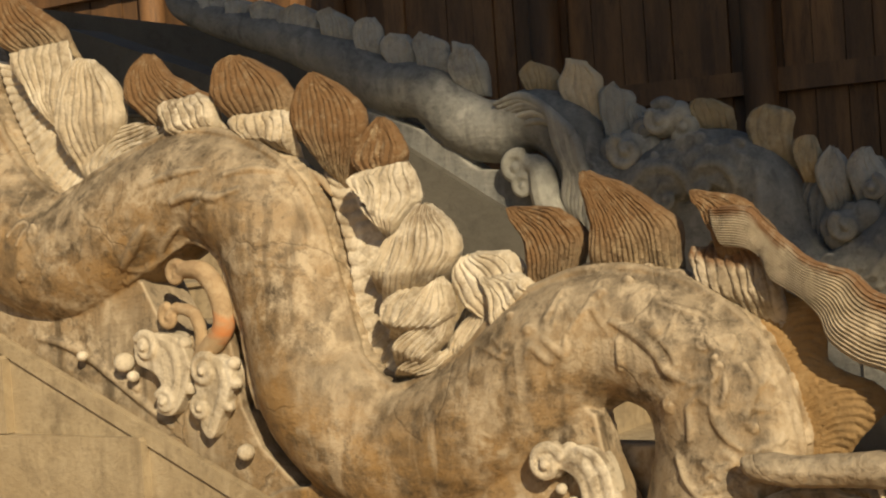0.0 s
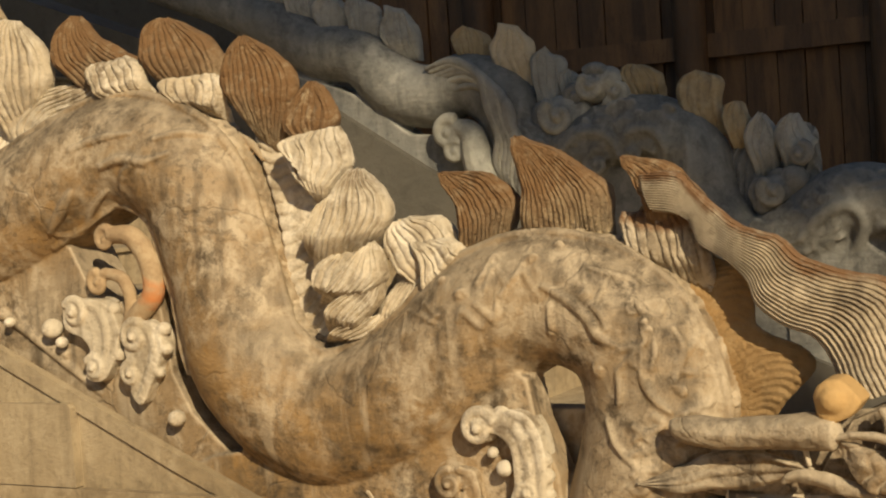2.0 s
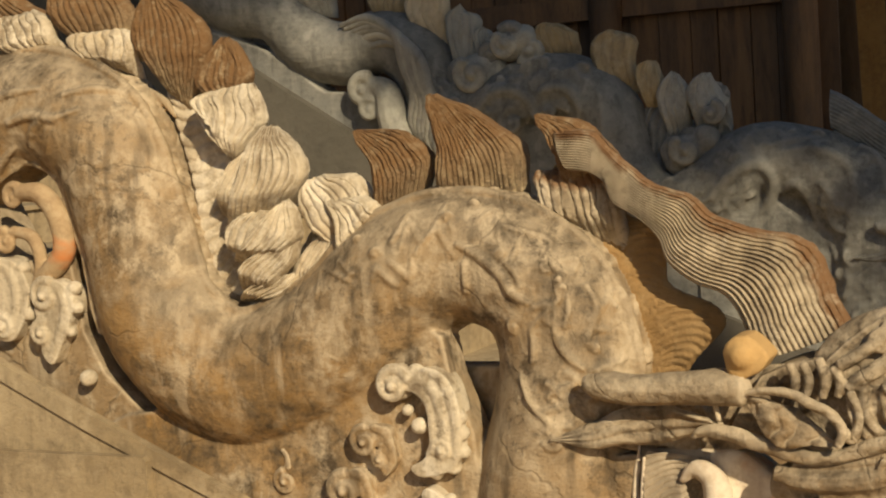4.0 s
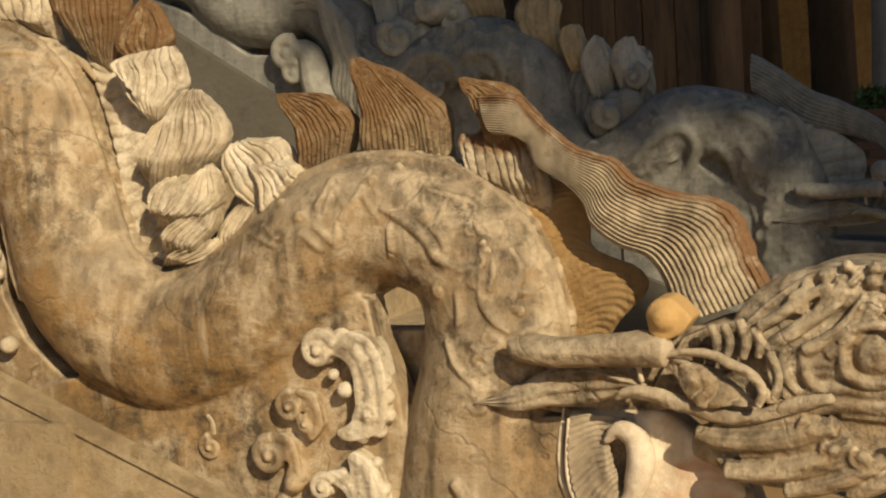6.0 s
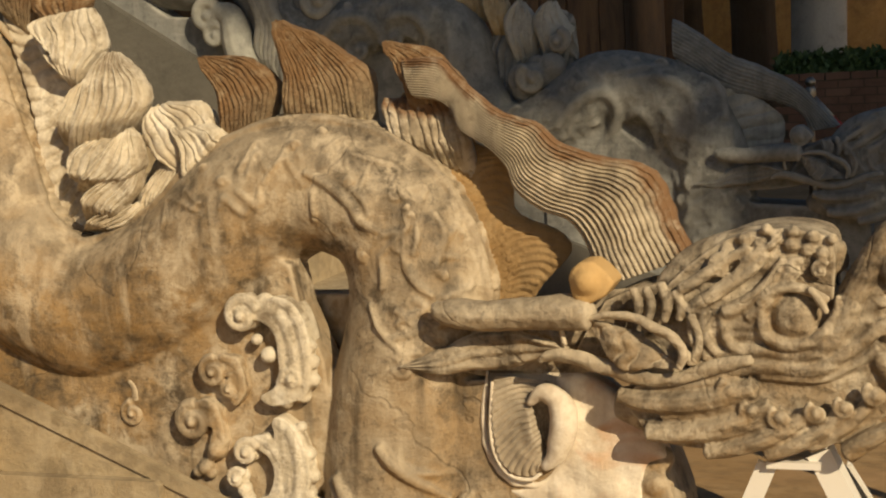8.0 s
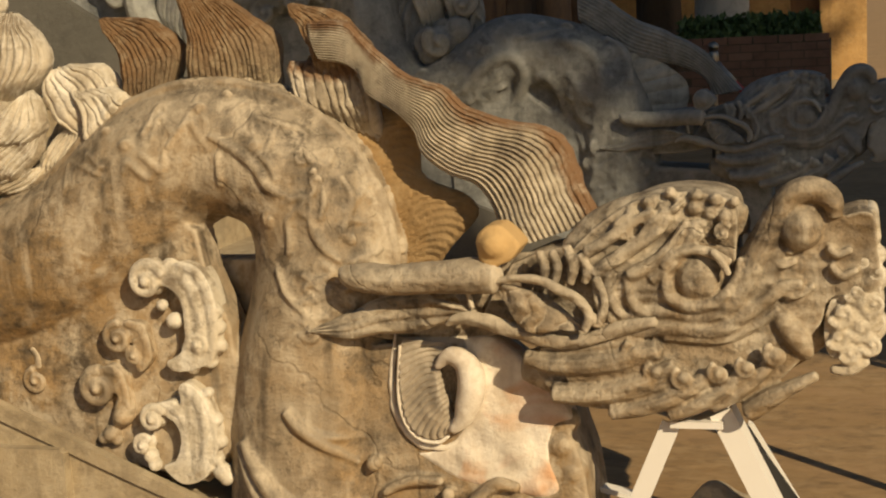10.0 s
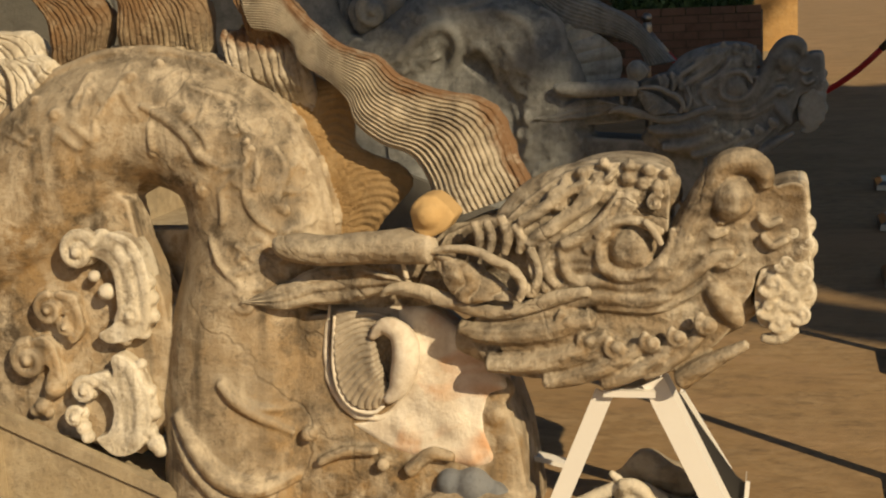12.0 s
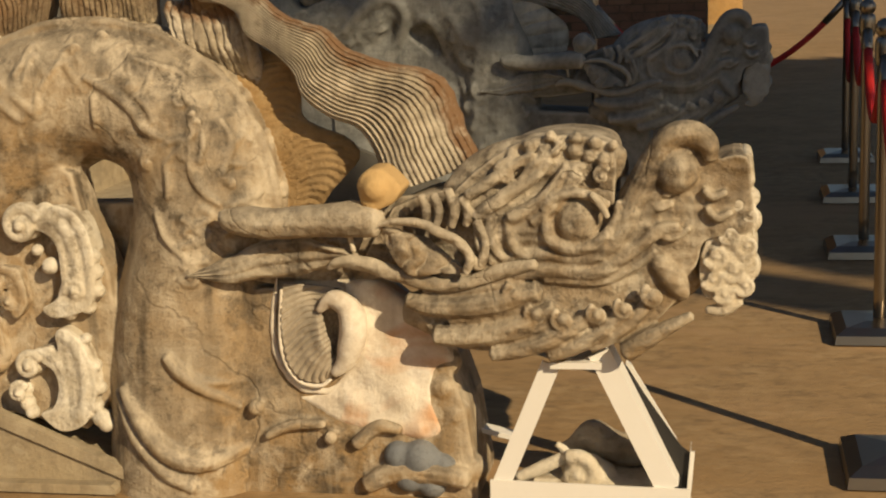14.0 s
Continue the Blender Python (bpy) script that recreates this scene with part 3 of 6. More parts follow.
    for q in ([(-0.18, 0.779, 0.011), (-0.16, 0.766, 0.012), (-0.129, 0.773, 0.008)], [(-0.201, 0.737, 0.011), (-0.181, 0.715, 0.012), (-0.142, 0.712, 0.008)], [(-0.157, 0.811, 0.008), (-0.144, 0.797, 0.011), (-0.136, 0.792, 0.007)],
              [(-0.161, 0.7, 0.009), (-0.13, 0.693, 0.011), (-0.091, 0.713, 0.008)], [(-0.058, 0.805, 0.009), (-0.037, 0.789, 0.011), (-0.007, 0.799, 0.008)], [(-0.052, 0.763, 0.009), (-0.027, 0.739, 0.011), (0.005, 0.752, 0.008)]):
        h.tube(q, y=-0.212, n=14, seg=8)
    # upper lip and nose tip
    h.tube([(-0.047, 0.71, 0.046), (-0.024, 0.791, 0.035), (-0.001, 0.841, 0.036), (0.027, 0.862, 0.032)], y=-0.14, n=24, seg=16, flat=1.3)
    h.tube([(-0.184, 0.664, 0.016), (-0.156, 0.623, 0.027), (-0.124, 0.582, 0.03), (-0.104, 0.544, 0.014)], y=-0.2, n=20, seg=14)
    # cheek fringe
    for q in ([(-0.772, 0.541, 0.02), (-0.699, 0.525, 0.027), (-0.574, 0.531, 0.031), (-0.45, 0.563, 0.025)], [(-0.706, 0.451, 0.024), (-0.619, 0.452, 0.028), (-0.521, 0.473, 0.028), (-0.411, 0.521, 0.021)],
              [(-0.646, 0.435, 0.014), (-0.576, 0.447, 0.02), (-0.479, 0.468, 0.02), (-0.383, 0.503, 0.017)], [(-0.568, 0.404, 0.018), (-0.496, 0.42, 0.024), (-0.406, 0.454, 0.025), (-0.317, 0.508, 0.018)],
              [(-0.426, 0.401, 0.017), (-0.36, 0.43, 0.022), (-0.292, 0.47, 0.022), (-0.238, 0.52, 0.017)], [(-0.327, 0.422, 0.013), (-0.28, 0.45, 0.017), (-0.225, 0.495, 0.018), (-0.185, 0.539, 0.014)],
              [(-0.244, 0.411, 0.025), (-0.2, 0.443, 0.025), (-0.147, 0.474, 0.019), (-0.087, 0.505, 0.012)], [(-0.731, 0.561, 0.008), (-0.613, 0.565, 0.013), (-0.489, 0.582, 0.012)], [(-0.671, 0.491, 0.01), (-0.56, 0.501, 0.014), (-0.464, 0.526, 0.013)]):
        h.tube(q, y=-0.216, n=26, seg=12, flat=1.3)
    for x, z, r in ((-0.501, 0.559, 0.029), (-0.452, 0.512, 0.028), (-0.389, 0.498, 0.028), (-0.306, 0.512, 0.026), (-0.243, 0.526, 0.025), (-0.175, 0.558, 0.028)):
        h.curl(x, z, r, 120, 1.2, 0.36, y=-0.238)
        h.ball(x, -0.236, z, r * 0.62, n=8)
    part("head", h, headst, d, fuse=fine * 0.9, relax=1)
    # pale curled lip
    m = Mesh()
    m.prism([(-0.053, 0.684), (0.044, 0.72), (0.061, 0.65), (0.053, 0.572), (-0.001, 0.533), (-0.06, 0.547), (-0.069, 0.623)], -0.185, 0.0, smooth=40)
    m.prism([(-0.007, 0.851), (0.035, 0.883), (0.055, 0.863), (0.055, 0.784), (0.055, 0.711), (0.012, 0.711)], -0.155, 0.0, smooth=30)
    for x, z, r in ((0.012, 0.844, 0.021), (0.035, 0.854, 0.02), (0.04, 0.82, 0.02), (0.017, 0.804, 0.021), (0.04, 0.783, 0.02), (0.02, 0.763, 0.02), (0.044, 0.747, 0.019), (-0.001, 0.784, 0.016)):
        m.ball(x, -0.16, z, r, n=8, sy=1.2)
    for x, z, r in ((0.018, 0.676, 0.049), (0.028, 0.614, 0.046), (0.009, 0.566, 0.041), (0.044, 0.723, 0.032), (0.048, 0.777, 0.024), (0.04, 0.83, 0.019), (-0.001, 0.635, 0.046), (-0.025, 0.586, 0.03)):
        m.ball(x, -0.15, z, r, n=10, sy=1.15)
    for x, z, r in ((-0.037, 0.589, 0.024), (-0.03, 0.645, 0.026), (-0.012, 0.555, 0.022), (0.03, 0.64, 0.022), (0.012, 0.609, 0.024), (0.04, 0.67, 0.023), (-0.001, 0.697, 0.021), (0.035, 0.574, 0.022), (0.05, 0.743, 0.016), (0.019, 0.77, 0.016), (0.05, 0.63, 0.017)):
        m.curl(x, z, r * 1.15, 200, 1.2, 0.34, y=-0.196, lift=0.0)
    m.tube([(-0.054, 0.511, 0.011), (-0.015, 0.511, 0.017), (0.025, 0.536, 0.014)], y=-0.18, n=14, seg=10)
    part("lip", m, pale, d, fuse=fine, relax=1)
    hn = Mesh().tube([(-1.222, 0.762, 0.0168), (-1.205, 0.752, 0.0279), (-1.164, 0.744, 0.0362), (-1.095, 0.738, 0.0387), (-0.994, 0.744, 0.0396), (-0.895, 0.75, 0.0433), (-0.827, 0.744, 0.0403)], y=-0.25, n=50, seg=24, flat=1.1, bump=lambda u, a, p: 0.004 * noise.noise(Vector(p) * 14) + 0.002 * noise.noise(Vector(p) * 45))
    part("horn", hn, headst, d, "blunt worn stone horn laid back along the neck")
    wk = Mesh().fin([(-1.335, 0.596), (-1.233, 0.575), (-1.157, 0.588), (-1.054, 0.596), (-0.945, 0.627), (-0.895, 0.628)], [(-1.335, 0.604), (-1.228, 0.644), (-1.152, 0.678), (-1.049, 0.693), (-0.942, 0.675), (-0.894, 0.656)], along=True, ridges=3, depth=0.004, thick=0.022, nu=90, nv=30, y=-0.2, wob=1.2)
    wk.tube([(-0.909, 0.748, 0.0054), (-0.903, 0.707, 0.0068), (-0.895, 0.666, 0.0068)], y=-0.24, n=10, seg=8)
    part("whisker", wk, headst, d, "flat wavy stone whisker lying on the neck")
    wk = Mesh().tube([(-0.964, 0.623, 0.0055), (-0.935, 0.637, 0.0137), (-0.876, 0.635, 0.019), (-0.794, 0.61, 0.0202), (-0.701, 0.585, 0.0187), (-0.621, 0.587, 0.0159), (-0.529, 0.618, 0.0183), (-0.451, 0.633, 0.013)], y=-0.235, n=60, seg=14, flat=0.8, bump=lambda u, a, p: 0.003 * noise.noise(Vector(p) * 25))
    part("jaw_ribbon", wk, headst, d, "long stone ribbon running from the jaw")
    e = Mesh()
    e.tube([(-0.828, 0.738, 0.0053), (-0.781, 0.746, 0.0093), (-0.717, 0.741, 0.0119), (-0.673, 0.719, 0.0131), (-0.624, 0.693, 0.0131), (-0.603, 0.656, 0.0118), (-0.614, 0.621, 0.0092)], y=-0.275, n=60, seg=12, bump=lambda u, a, p: 0.002 * noise.noise(Vector(p) * 40))
    e.fin([(-0.83, 0.726), (-0.803, 0.676), (-0.775, 0.629), (-0.735, 0.608), (-0.681, 0.617), (-0.621, 0.613)], [(-0.827, 0.733), (-0.767, 0.722), (-0.714, 0.698), (-0.679, 0.669), (-0.643, 0.64), (-0.618, 0.619)], y=-0.245, thick=0.016, ridges=5, depth=0.006, edge=0.6, nu=90, nv=24, wob=2.0)
    e.tube([(-0.608, 0.644, 0.0158), (-0.587, 0.631, 0.0132), (-0.571, 0.684, 0.0105), (-0.589, 0.738, 0.0118)], y=-0.235, n=24, seg=10)
    part("ear", e, headst, d, "leaf-shaped carved ear with a deep hollow")
    k = Mesh().prism([(-0.872, 0.834), (-0.863, 0.856), (-0.843, 0.872), (-0.81, 0.875), (-0.784, 0.853), (-0.758, 0.823), (-0.784, 0.788), (-0.834, 0.766), (-0.863, 0.785)], -0.275, -0.17)
    k.ball(*(lambda q: (q[0], -0.27, q[1], 0.034))([(-0.826, 0.827)][0]), n=8, sy=0.9)
    part("knob", k, knobst, d, "broken orange stone stump of a second horn", fuse=0.006, relax=9)


def fin_row(d, spec, mat, label=""):
    """Ribbed fins, each from its two edges, a rib count, a thickness and a tilt."""
    for left, right, n, thick, tilt, y in spec:
        part("fin" if mat is not PALE else "flame_fin", Mesh().sail(left, right, y=y, ridges=n, thick=thick, tilt=tilt, sink=0.05 if mat is RUST else 0.07, depth=0.015 if mat is RUST else 0.017, nu=10 * n + 20, wob=1.4), mat, d, label)


# ---- the near dragon ----
front = thing("dragon_balustrade", (0, 0, 0), "weathered ochre stone dragon stair balustrade with ribbed brown fins", "balustrade", "dragon balustrades")
b = Mesh().tube(BODY, n=520, seg=64, bump=relief)
b.prism([(-4.085, 1.406), (-3.536, 1.36), (-3.267, 1.256), (-3.216, 1.159), (-3.162, 1.089), (-3.058, 1.069), (-2.929, 1.137), (-2.906, 0.996), (-2.888, 0.852), (-2.823, 0.73), (-2.589, 0.518), (-2.939, 0.5), (-3.954, 1.025), (-4.121, 1.087)], -0.1, 0.1)
b.prism([(-2.739, 0.605), (-2.455, 0.643), (-2.03, 0.777), (-1.774, 0.901), (-1.674, 0.845), (-1.653, 0.731), (-1.597, 0.59), (-1.586, 0.469), (-1.615, 0.248), (-1.698, 0.148), (-2.081, 0.224), (-2.87, 0.55)], -0.115, 0.0)
b.prism([(-1.39, 0.523), (-1.157, 0.547), (-0.917, 0.54), (-0.776, 0.423), (-0.692, 0.334), (-0.658, 0.23), (-0.631, 0.032), (-0.634, -0.053), (-1.621, -0.089), (-1.461, 0.244)], -0.13, 0.13)
b.prism([(-1.863, 0.741), (-1.558, 0.742), (-1.597, 0.203), (-1.909, 0.187)], 0.03, 0.115)
wisps(b, BODY, [(0.42, 0.52, -0.4, 0.8), (0.80, 0.92, 0.0, 0.85), (0.36, 0.43, -0.8, 0.6)], 60, 5)
_, neck_at = skin(BODY)
for x, z, r in [(-1.274, 1.092, 0.0198), (-1.228, 1.054, 0.0183), (-1.161, 0.993, 0.0252), (-1.194, 0.928, 0.0225), (-1.222, 0.829, 0.0184), (-1.305, 1.039, 0.017), (-1.176, 1.057, 0.0154), (-1.428, 0.882, 0.0202)]:
    b.curl(x, z, r, 110, 1.25, 0.36, y=neck_at(x, z)[0] + 0.006, lift=0.004)
for q in [[(-1.483, 1.145, 0.0086), (-1.415, 1.121, 0.0129), (-1.347, 1.097, 0.0114), (-1.327, 1.046, 0.0057)], [(-1.582, 1.097, 0.0087), (-1.521, 1.066, 0.0131), (-1.461, 1.021, 0.0144), (-1.425, 0.969, 0.0159), (-1.381, 0.942, 0.0057)], [(-1.466, 1.064, 0.0072), (-1.421, 1.027, 0.0115), (-1.401, 0.983, 0.0101)], [(-1.356, 1.076, 0.0086), (-1.321, 1.032, 0.0142), (-1.284, 1.01, 0.0071)], [(-1.233, 1.094, 0.0084), (-1.197, 1.072, 0.0126), (-1.167, 1.029, 0.0098)], [(-1.248, 0.981, 0.0099), (-1.222, 0.923, 0.0141), (-1.238, 0.852, 0.0128), (-1.221, 0.816, 0.0071)], [(-1.155, 0.922, 0.0112), (-1.135, 0.88, 0.0154), (-1.131, 0.823, 0.0084)]]:
    b.tube([(x, z, r, neck_at(x, z)[0] + 0.22 * r) for x, z, r in q], n=24, seg=10)
for q in [[(-1.494, 1.217, 0.0072), (-1.433, 1.186, 0.0129), (-1.379, 1.191, 0.0071)], [(-1.328, 1.154, 0.0071), (-1.276, 1.131, 0.0113), (-1.23, 1.139, 0.007)], [(-1.562, 1.052, 0.0058), (-1.562, 1.008, 0.0102), (-1.568, 0.971, 0.0044)], [(-1.287, 0.967, 0.0071), (-1.282, 0.924, 0.0114), (-1.292, 0.881, 0.0057)], [(-1.377, 0.881, 0.0072), (-1.373, 0.83, 0.0115), (-1.38, 0.794, 0.0058)], [(-3.298, 1.309, 0.0144), (-3.231, 1.368, 0.0214), (-3.178, 1.419, 0.016), (-3.164, 1.436, 0.0071)], [(-3.287, 1.299, 0.0108), (-3.213, 1.305, 0.016), (-3.122, 1.381, 0.0141), (-3.047, 1.429, 0.007)]]:
    b.tube([(x, z, r, neck_at(x, z)[0] + 0.22 * r) for x, z, r in q], n=24, seg=10)
for q in [[(-3.04, 1.499, 0.0105), (-2.946, 1.519, 0.0173), (-2.858, 1.504, 0.0137), (-2.768, 1.523, 0.0068)], [(-2.978, 1.425, 0.0087), (-2.939, 1.475, 0.0155), (-2.868, 1.513, 0.0103)], [(-2.829, 1.57, 0.0085), (-2.741, 1.58, 0.0152), (-2.657, 1.557, 0.0083)], [(-3.152, 1.559, 0.0088), (-3.031, 1.586, 0.0139), (-2.916, 1.594, 0.0069)], [(-2.645, 1.573, 0.0083), (-2.596, 1.536, 0.0132), (-2.559, 1.484, 0.0066)]]:
    b.tube([(x, z, r, neck_at(x, z)[0] + 0.22 * r) for x, z, r in q], n=24, seg=10)
seam(b, BODY, 0.30, 0.925, 0.94, 0.016, 0.2)
seam(b, BODY, 0.55, 0.70, -0.86, 0.011, 0.3)
# drips, flames and bosses on the neck and chest
_, front_of = skin(BODY)
for q in ([(-1.411, 0.387, 0.015), (-1.374, 0.34, 0.019), (-1.318, 0.292, 0.016), (-1.247, 0.233, 0.008)], [(-1.363, 0.337, 0.009), (-1.305, 0.311, 0.01), (-1.231, 0.297, 0.004)],
          [(-1.418, 0.754, 0.006), (-1.389, 0.689, 0.009), (-1.327, 0.631, 0.009), (-1.297, 0.599, 0.006)], [(-1.314, 0.935, 0.006), (-1.312, 0.862, 0.01), (-1.283, 0.806, 0.01), (-1.246, 0.775, 0.006)],
          [(-1.551, 0.29, 0.018), (-1.49, 0.202, 0.026), (-1.413, 0.124, 0.03), (-1.322, 0.099, 0.026), (-1.216, 0.126, 0.023), (-1.119, 0.105, 0.026), (-1.031, 0.055, 0.029), (-0.936, 0.028, 0.025)],
          [(-1.575, 0.275, 0.014), (-1.522, 0.168, 0.017), (-1.436, 0.077, 0.019), (-1.362, 0.032, 0.019)], [(-0.944, 0.137, 0.018), (-0.883, 0.184, 0.018), (-0.825, 0.178, 0.012)],
          [(-1.184, 0.153, 0.012), (-1.114, 0.185, 0.015), (-1.025, 0.19, 0.012)], [(-1.187, 0.735, 0.006), (-1.166, 0.678, 0.007), (-1.181, 0.622, 0.006)], [(-0.921, 0.028, 0.024), (-0.845, 0.064, 0.03), (-0.742, 0.067, 0.033), (-0.656, 0.052, 0.027)]):
    b.tube(q, y=-0.145, n=40, seg=10) if q[0][1] < 0.22 else b.tube([(x, z, r, front_of(x, z)[0]) for x, z, r in q], n=26, seg=8)
for x, z, r in ((-1.205, 0.232, 0.021), (-1.009, 0.155, 0.018), (-0.713, 0.29, 0.045), (-0.688, 0.216, 0.039), (-0.696, 0.35, 0.032), (-0.643, 0.066, 0.036)):
    b.ball(x, -0.15 if r < 0.022 else -0.1, z, r, n=8)
# low swirls along the rail
for q in ([(-3.758, 1.083, 0.013), (-3.626, 1.058, 0.019), (-3.501, 1.003, 0.021), (-3.335, 0.891, 0.017), (-3.175, 0.783, 0.011)], 
          [(-3.521, 1.06, 0.015), (-3.453, 0.966, 0.017), (-3.308, 0.91, 0.017)], [(-2.575, 0.49, 0.017), (-2.386, 0.502, 0.016), (-2.245, 0.447, 0.018), (-2.109, 0.369, 0.016)],
          [(-2.236, 0.528, 0.011), (-2.183, 0.513, 0.011), (-2.208, 0.448, 0.011)], [(-2.204, 0.325, 0.012), (-2.112, 0.336, 0.015), (-2.09, 0.288, 0.013)], [(-3.075, 1.071, 0.018), (-3.035, 0.999, 0.016), (-3.092, 0.892, 0.016), (-3.066, 0.803, 0.014)]):
    b.tube(q, y=-0.096, n=30, seg=10)
part("body", b, STONE, front, fuse=0.0055, relax=1)
part("base_wall", Mesh().prism([(-7.4, 0), (-1.513, 0.018), (-1.922, 0.171), (-2.853, 0.563), (-3.873, 1.04), (-7.4, 2.86)], -0.17, 0.17), SLAB, front, smooth=False)
part("rail", Mesh().prism([(-7.4, 2.90), (-3.867, 1.098), (-2.811, 0.611), (-1.917, 0.214), (-1.502, 0.038), (-1.532, 0.018), (-1.921, 0.176), (-2.848, 0.568), (-3.872, 1.047), (-7.4, 2.80)], -0.182, -0.15), SLAB, front, smooth=False)
CORNERS = [(-1.591, 0.026), (-2.081, 0.257), (-2.615, 0.5), (-3.222, 0.767)]
CORNERS += [(CORNERS[3][0] + k * (CORNERS[3][0] - CORNERS[2][0]), CORNERS[3][1] + k * (CORNERS[3][1] - CORNERS[2][1])) for k in (1, 2, 3, 4, 5)]
low = 0.0
for x, z in CORNERS:
    m = Mesh()
    m.prism([(-7.4, low), (x, low), (x, z - 0.012), (x - 0.012, z), (-7.4, z)], -0.205, -0.165)
    part("side_block", m, SLAB, front, smooth=False)
    low = z + 0.004
# fins: brown plates along the back, pale flames in the hollows
fin_row(front, [([(-3.877, 2.071), (-3.966, 2.171), (-3.941, 2.267), (-3.893, 2.309)], [(-3.607, 2.068), (-3.642, 2.145), (-3.749, 2.221), (-3.879, 2.307)], 11, 0.045, 0.02, -0.02)], RUST)
fin_row(front, [([(-3.259, 1.771), (-3.324, 1.848), (-3.315, 1.939), (-3.245, 1.992)], [(-2.989, 1.756), (-2.992, 1.822), (-3.068, 1.872), (-3.154, 1.917), (-3.22, 1.989)], 12, 0.05, 0.03, -0.02)], RUST)
fin_row(front, [([(-2.925, 1.762), (-2.959, 1.836), (-2.938, 1.917), (-2.884, 1.946)], [(-2.678, 1.709), (-2.664, 1.793), (-2.693, 1.854), (-2.77, 1.903), (-2.862, 1.943)], 11, 0.05, 0.03, -0.03)], RUST)
fin_row(front, [([(-2.601, 1.611), (-2.658, 1.719), (-2.633, 1.807), (-2.583, 1.859)], [(-2.476, 1.538), (-2.418, 1.637), (-2.402, 1.711), (-2.446, 1.782), (-2.564, 1.857)], 13, 0.05, 0.02, -0.03)], RUST)
fin_row(front, [([(-2.425, 1.534), (-2.462, 1.583), (-2.415, 1.654), (-2.366, 1.703)], [(-2.304, 1.545), (-2.276, 1.589), (-2.295, 1.651), (-2.346, 1.701)], 8, 0.045, 0.02, -0.01)], RUST)
fin_row(front, [([(-1.899, 1.193), (-1.88, 1.278), (-1.91, 1.35), (-1.938, 1.407)], [(-1.745, 1.229), (-1.708, 1.319), (-1.746, 1.371), (-1.812, 1.405), (-1.93, 1.412)], 13, 0.05, 0.03, -0.03)], RUST)
fin_row(front, [([(-1.697, 1.242), (-1.68, 1.329), (-1.697, 1.422), (-1.701, 1.492)], [(-1.45, 1.24), (-1.447, 1.328), (-1.498, 1.39), (-1.595, 1.452), (-1.693, 1.493)], 18, 0.055, 0.04, -0.03)], RUST)
fin_row(front, [([(-1.333, 1.253), (-1.335, 1.308), (-1.364, 1.37), (-1.387, 1.418)], [(-1.212, 1.219), (-1.182, 1.3), (-1.231, 1.369), (-1.303, 1.404), (-1.381, 1.421)], 9, 0.05, 0.04, -0.05)], RUST)
fin_row(front, [([(-3.686, 1.817), (-3.77, 1.922), (-3.844, 2.018), (-3.852, 2.068)], [(-3.646, 1.813), (-3.622, 1.907), (-3.579, 1.987), (-3.595, 2.084)], 7, 0.05, 0.02, -0.03)], PALE, "pale ribbed flame-shaped stone fin")
fin_row(front, [([(-3.587, 1.665), (-3.62, 1.801), (-3.591, 1.931), (-3.519, 2.01)], [(-3.427, 1.699), (-3.347, 1.803), (-3.374, 1.917), (-3.467, 2.003)], 9, 0.055, 0.03, -0.05)], PALE, "pale ribbed flame-shaped stone fin")
fin_row(front, [([(-3.56, 1.586), (-3.578, 1.664), (-3.49, 1.751), (-3.296, 1.78)], [(-3.374, 1.629), (-3.282, 1.668), (-3.156, 1.703), (-3.128, 1.74)], 8, 0.04, 0.0, -0.02)], PALE, "pale ribbed flame-shaped stone fin")
fin_row(front, [([(-3.118, 1.717), (-3.15, 1.765), (-3.17, 1.803), (-3.143, 1.828)], [(-2.94, 1.745), (-2.943, 1.781), (-2.95, 1.808), (-3.012, 1.841)], 7, 0.05, 0.02, -0.06)], PALE, "pale ribbed flame-shaped stone fin")
fin_row(front, [([(-2.83, 1.682), (-2.873, 1.704), (-2.892, 1.741), (-2.868, 1.756)], [(-2.661, 1.659), (-2.648, 1.7), (-2.654, 1.735), (-2.68, 1.755)], 7, 0.045, 0.02, -0.05)], PALE, "pale ribbed flame-shaped stone fin")
fin_row(front, [([(-2.372, 1.393), (-2.426, 1.471), (-2.456, 1.524), (-2.403, 1.548)], [(-2.325, 1.336), (-2.273, 1.399), (-2.223, 1.466), (-2.259, 1.566)], 8, 0.06, 0.03, -0.04)], PALE, "pale ribbed flame-shaped stone fin")
fin_row(front, [([(-2.388, 1.478), (-2.423, 1.497), (-2.441, 1.52), (-2.428, 1.535)], [(-2.357, 1.385), (-2.335, 1.45), (-2.331, 1.498), (-2.363, 1.545)], 5, 0.05, 0.02, -0.07)], PALE, "pale ribbed flame-shaped stone fin")
fin_row(front, [([(-2.359, 1.175), (-2.309, 1.255), (-2.265, 1.356), (-2.2, 1.437)], [(-2.183, 1.19), (-2.102, 1.283), (-2.101, 1.355), (-2.174, 1.436)], 10, 0.065, 0.05, -0.07)], PALE, "pale ribbed flame-shaped stone fin")
fin_row(front, [([(-2.382, 1.253), (-2.352, 1.318), (-2.33, 1.342), (-2.314, 1.349)], [(-2.325, 1.218), (-2.275, 1.298), (-2.265, 1.347), (-2.276, 1.38)], 5, 0.05, 0.02, -0.05)], PALE, "pale ribbed flame-shaped stone fin")
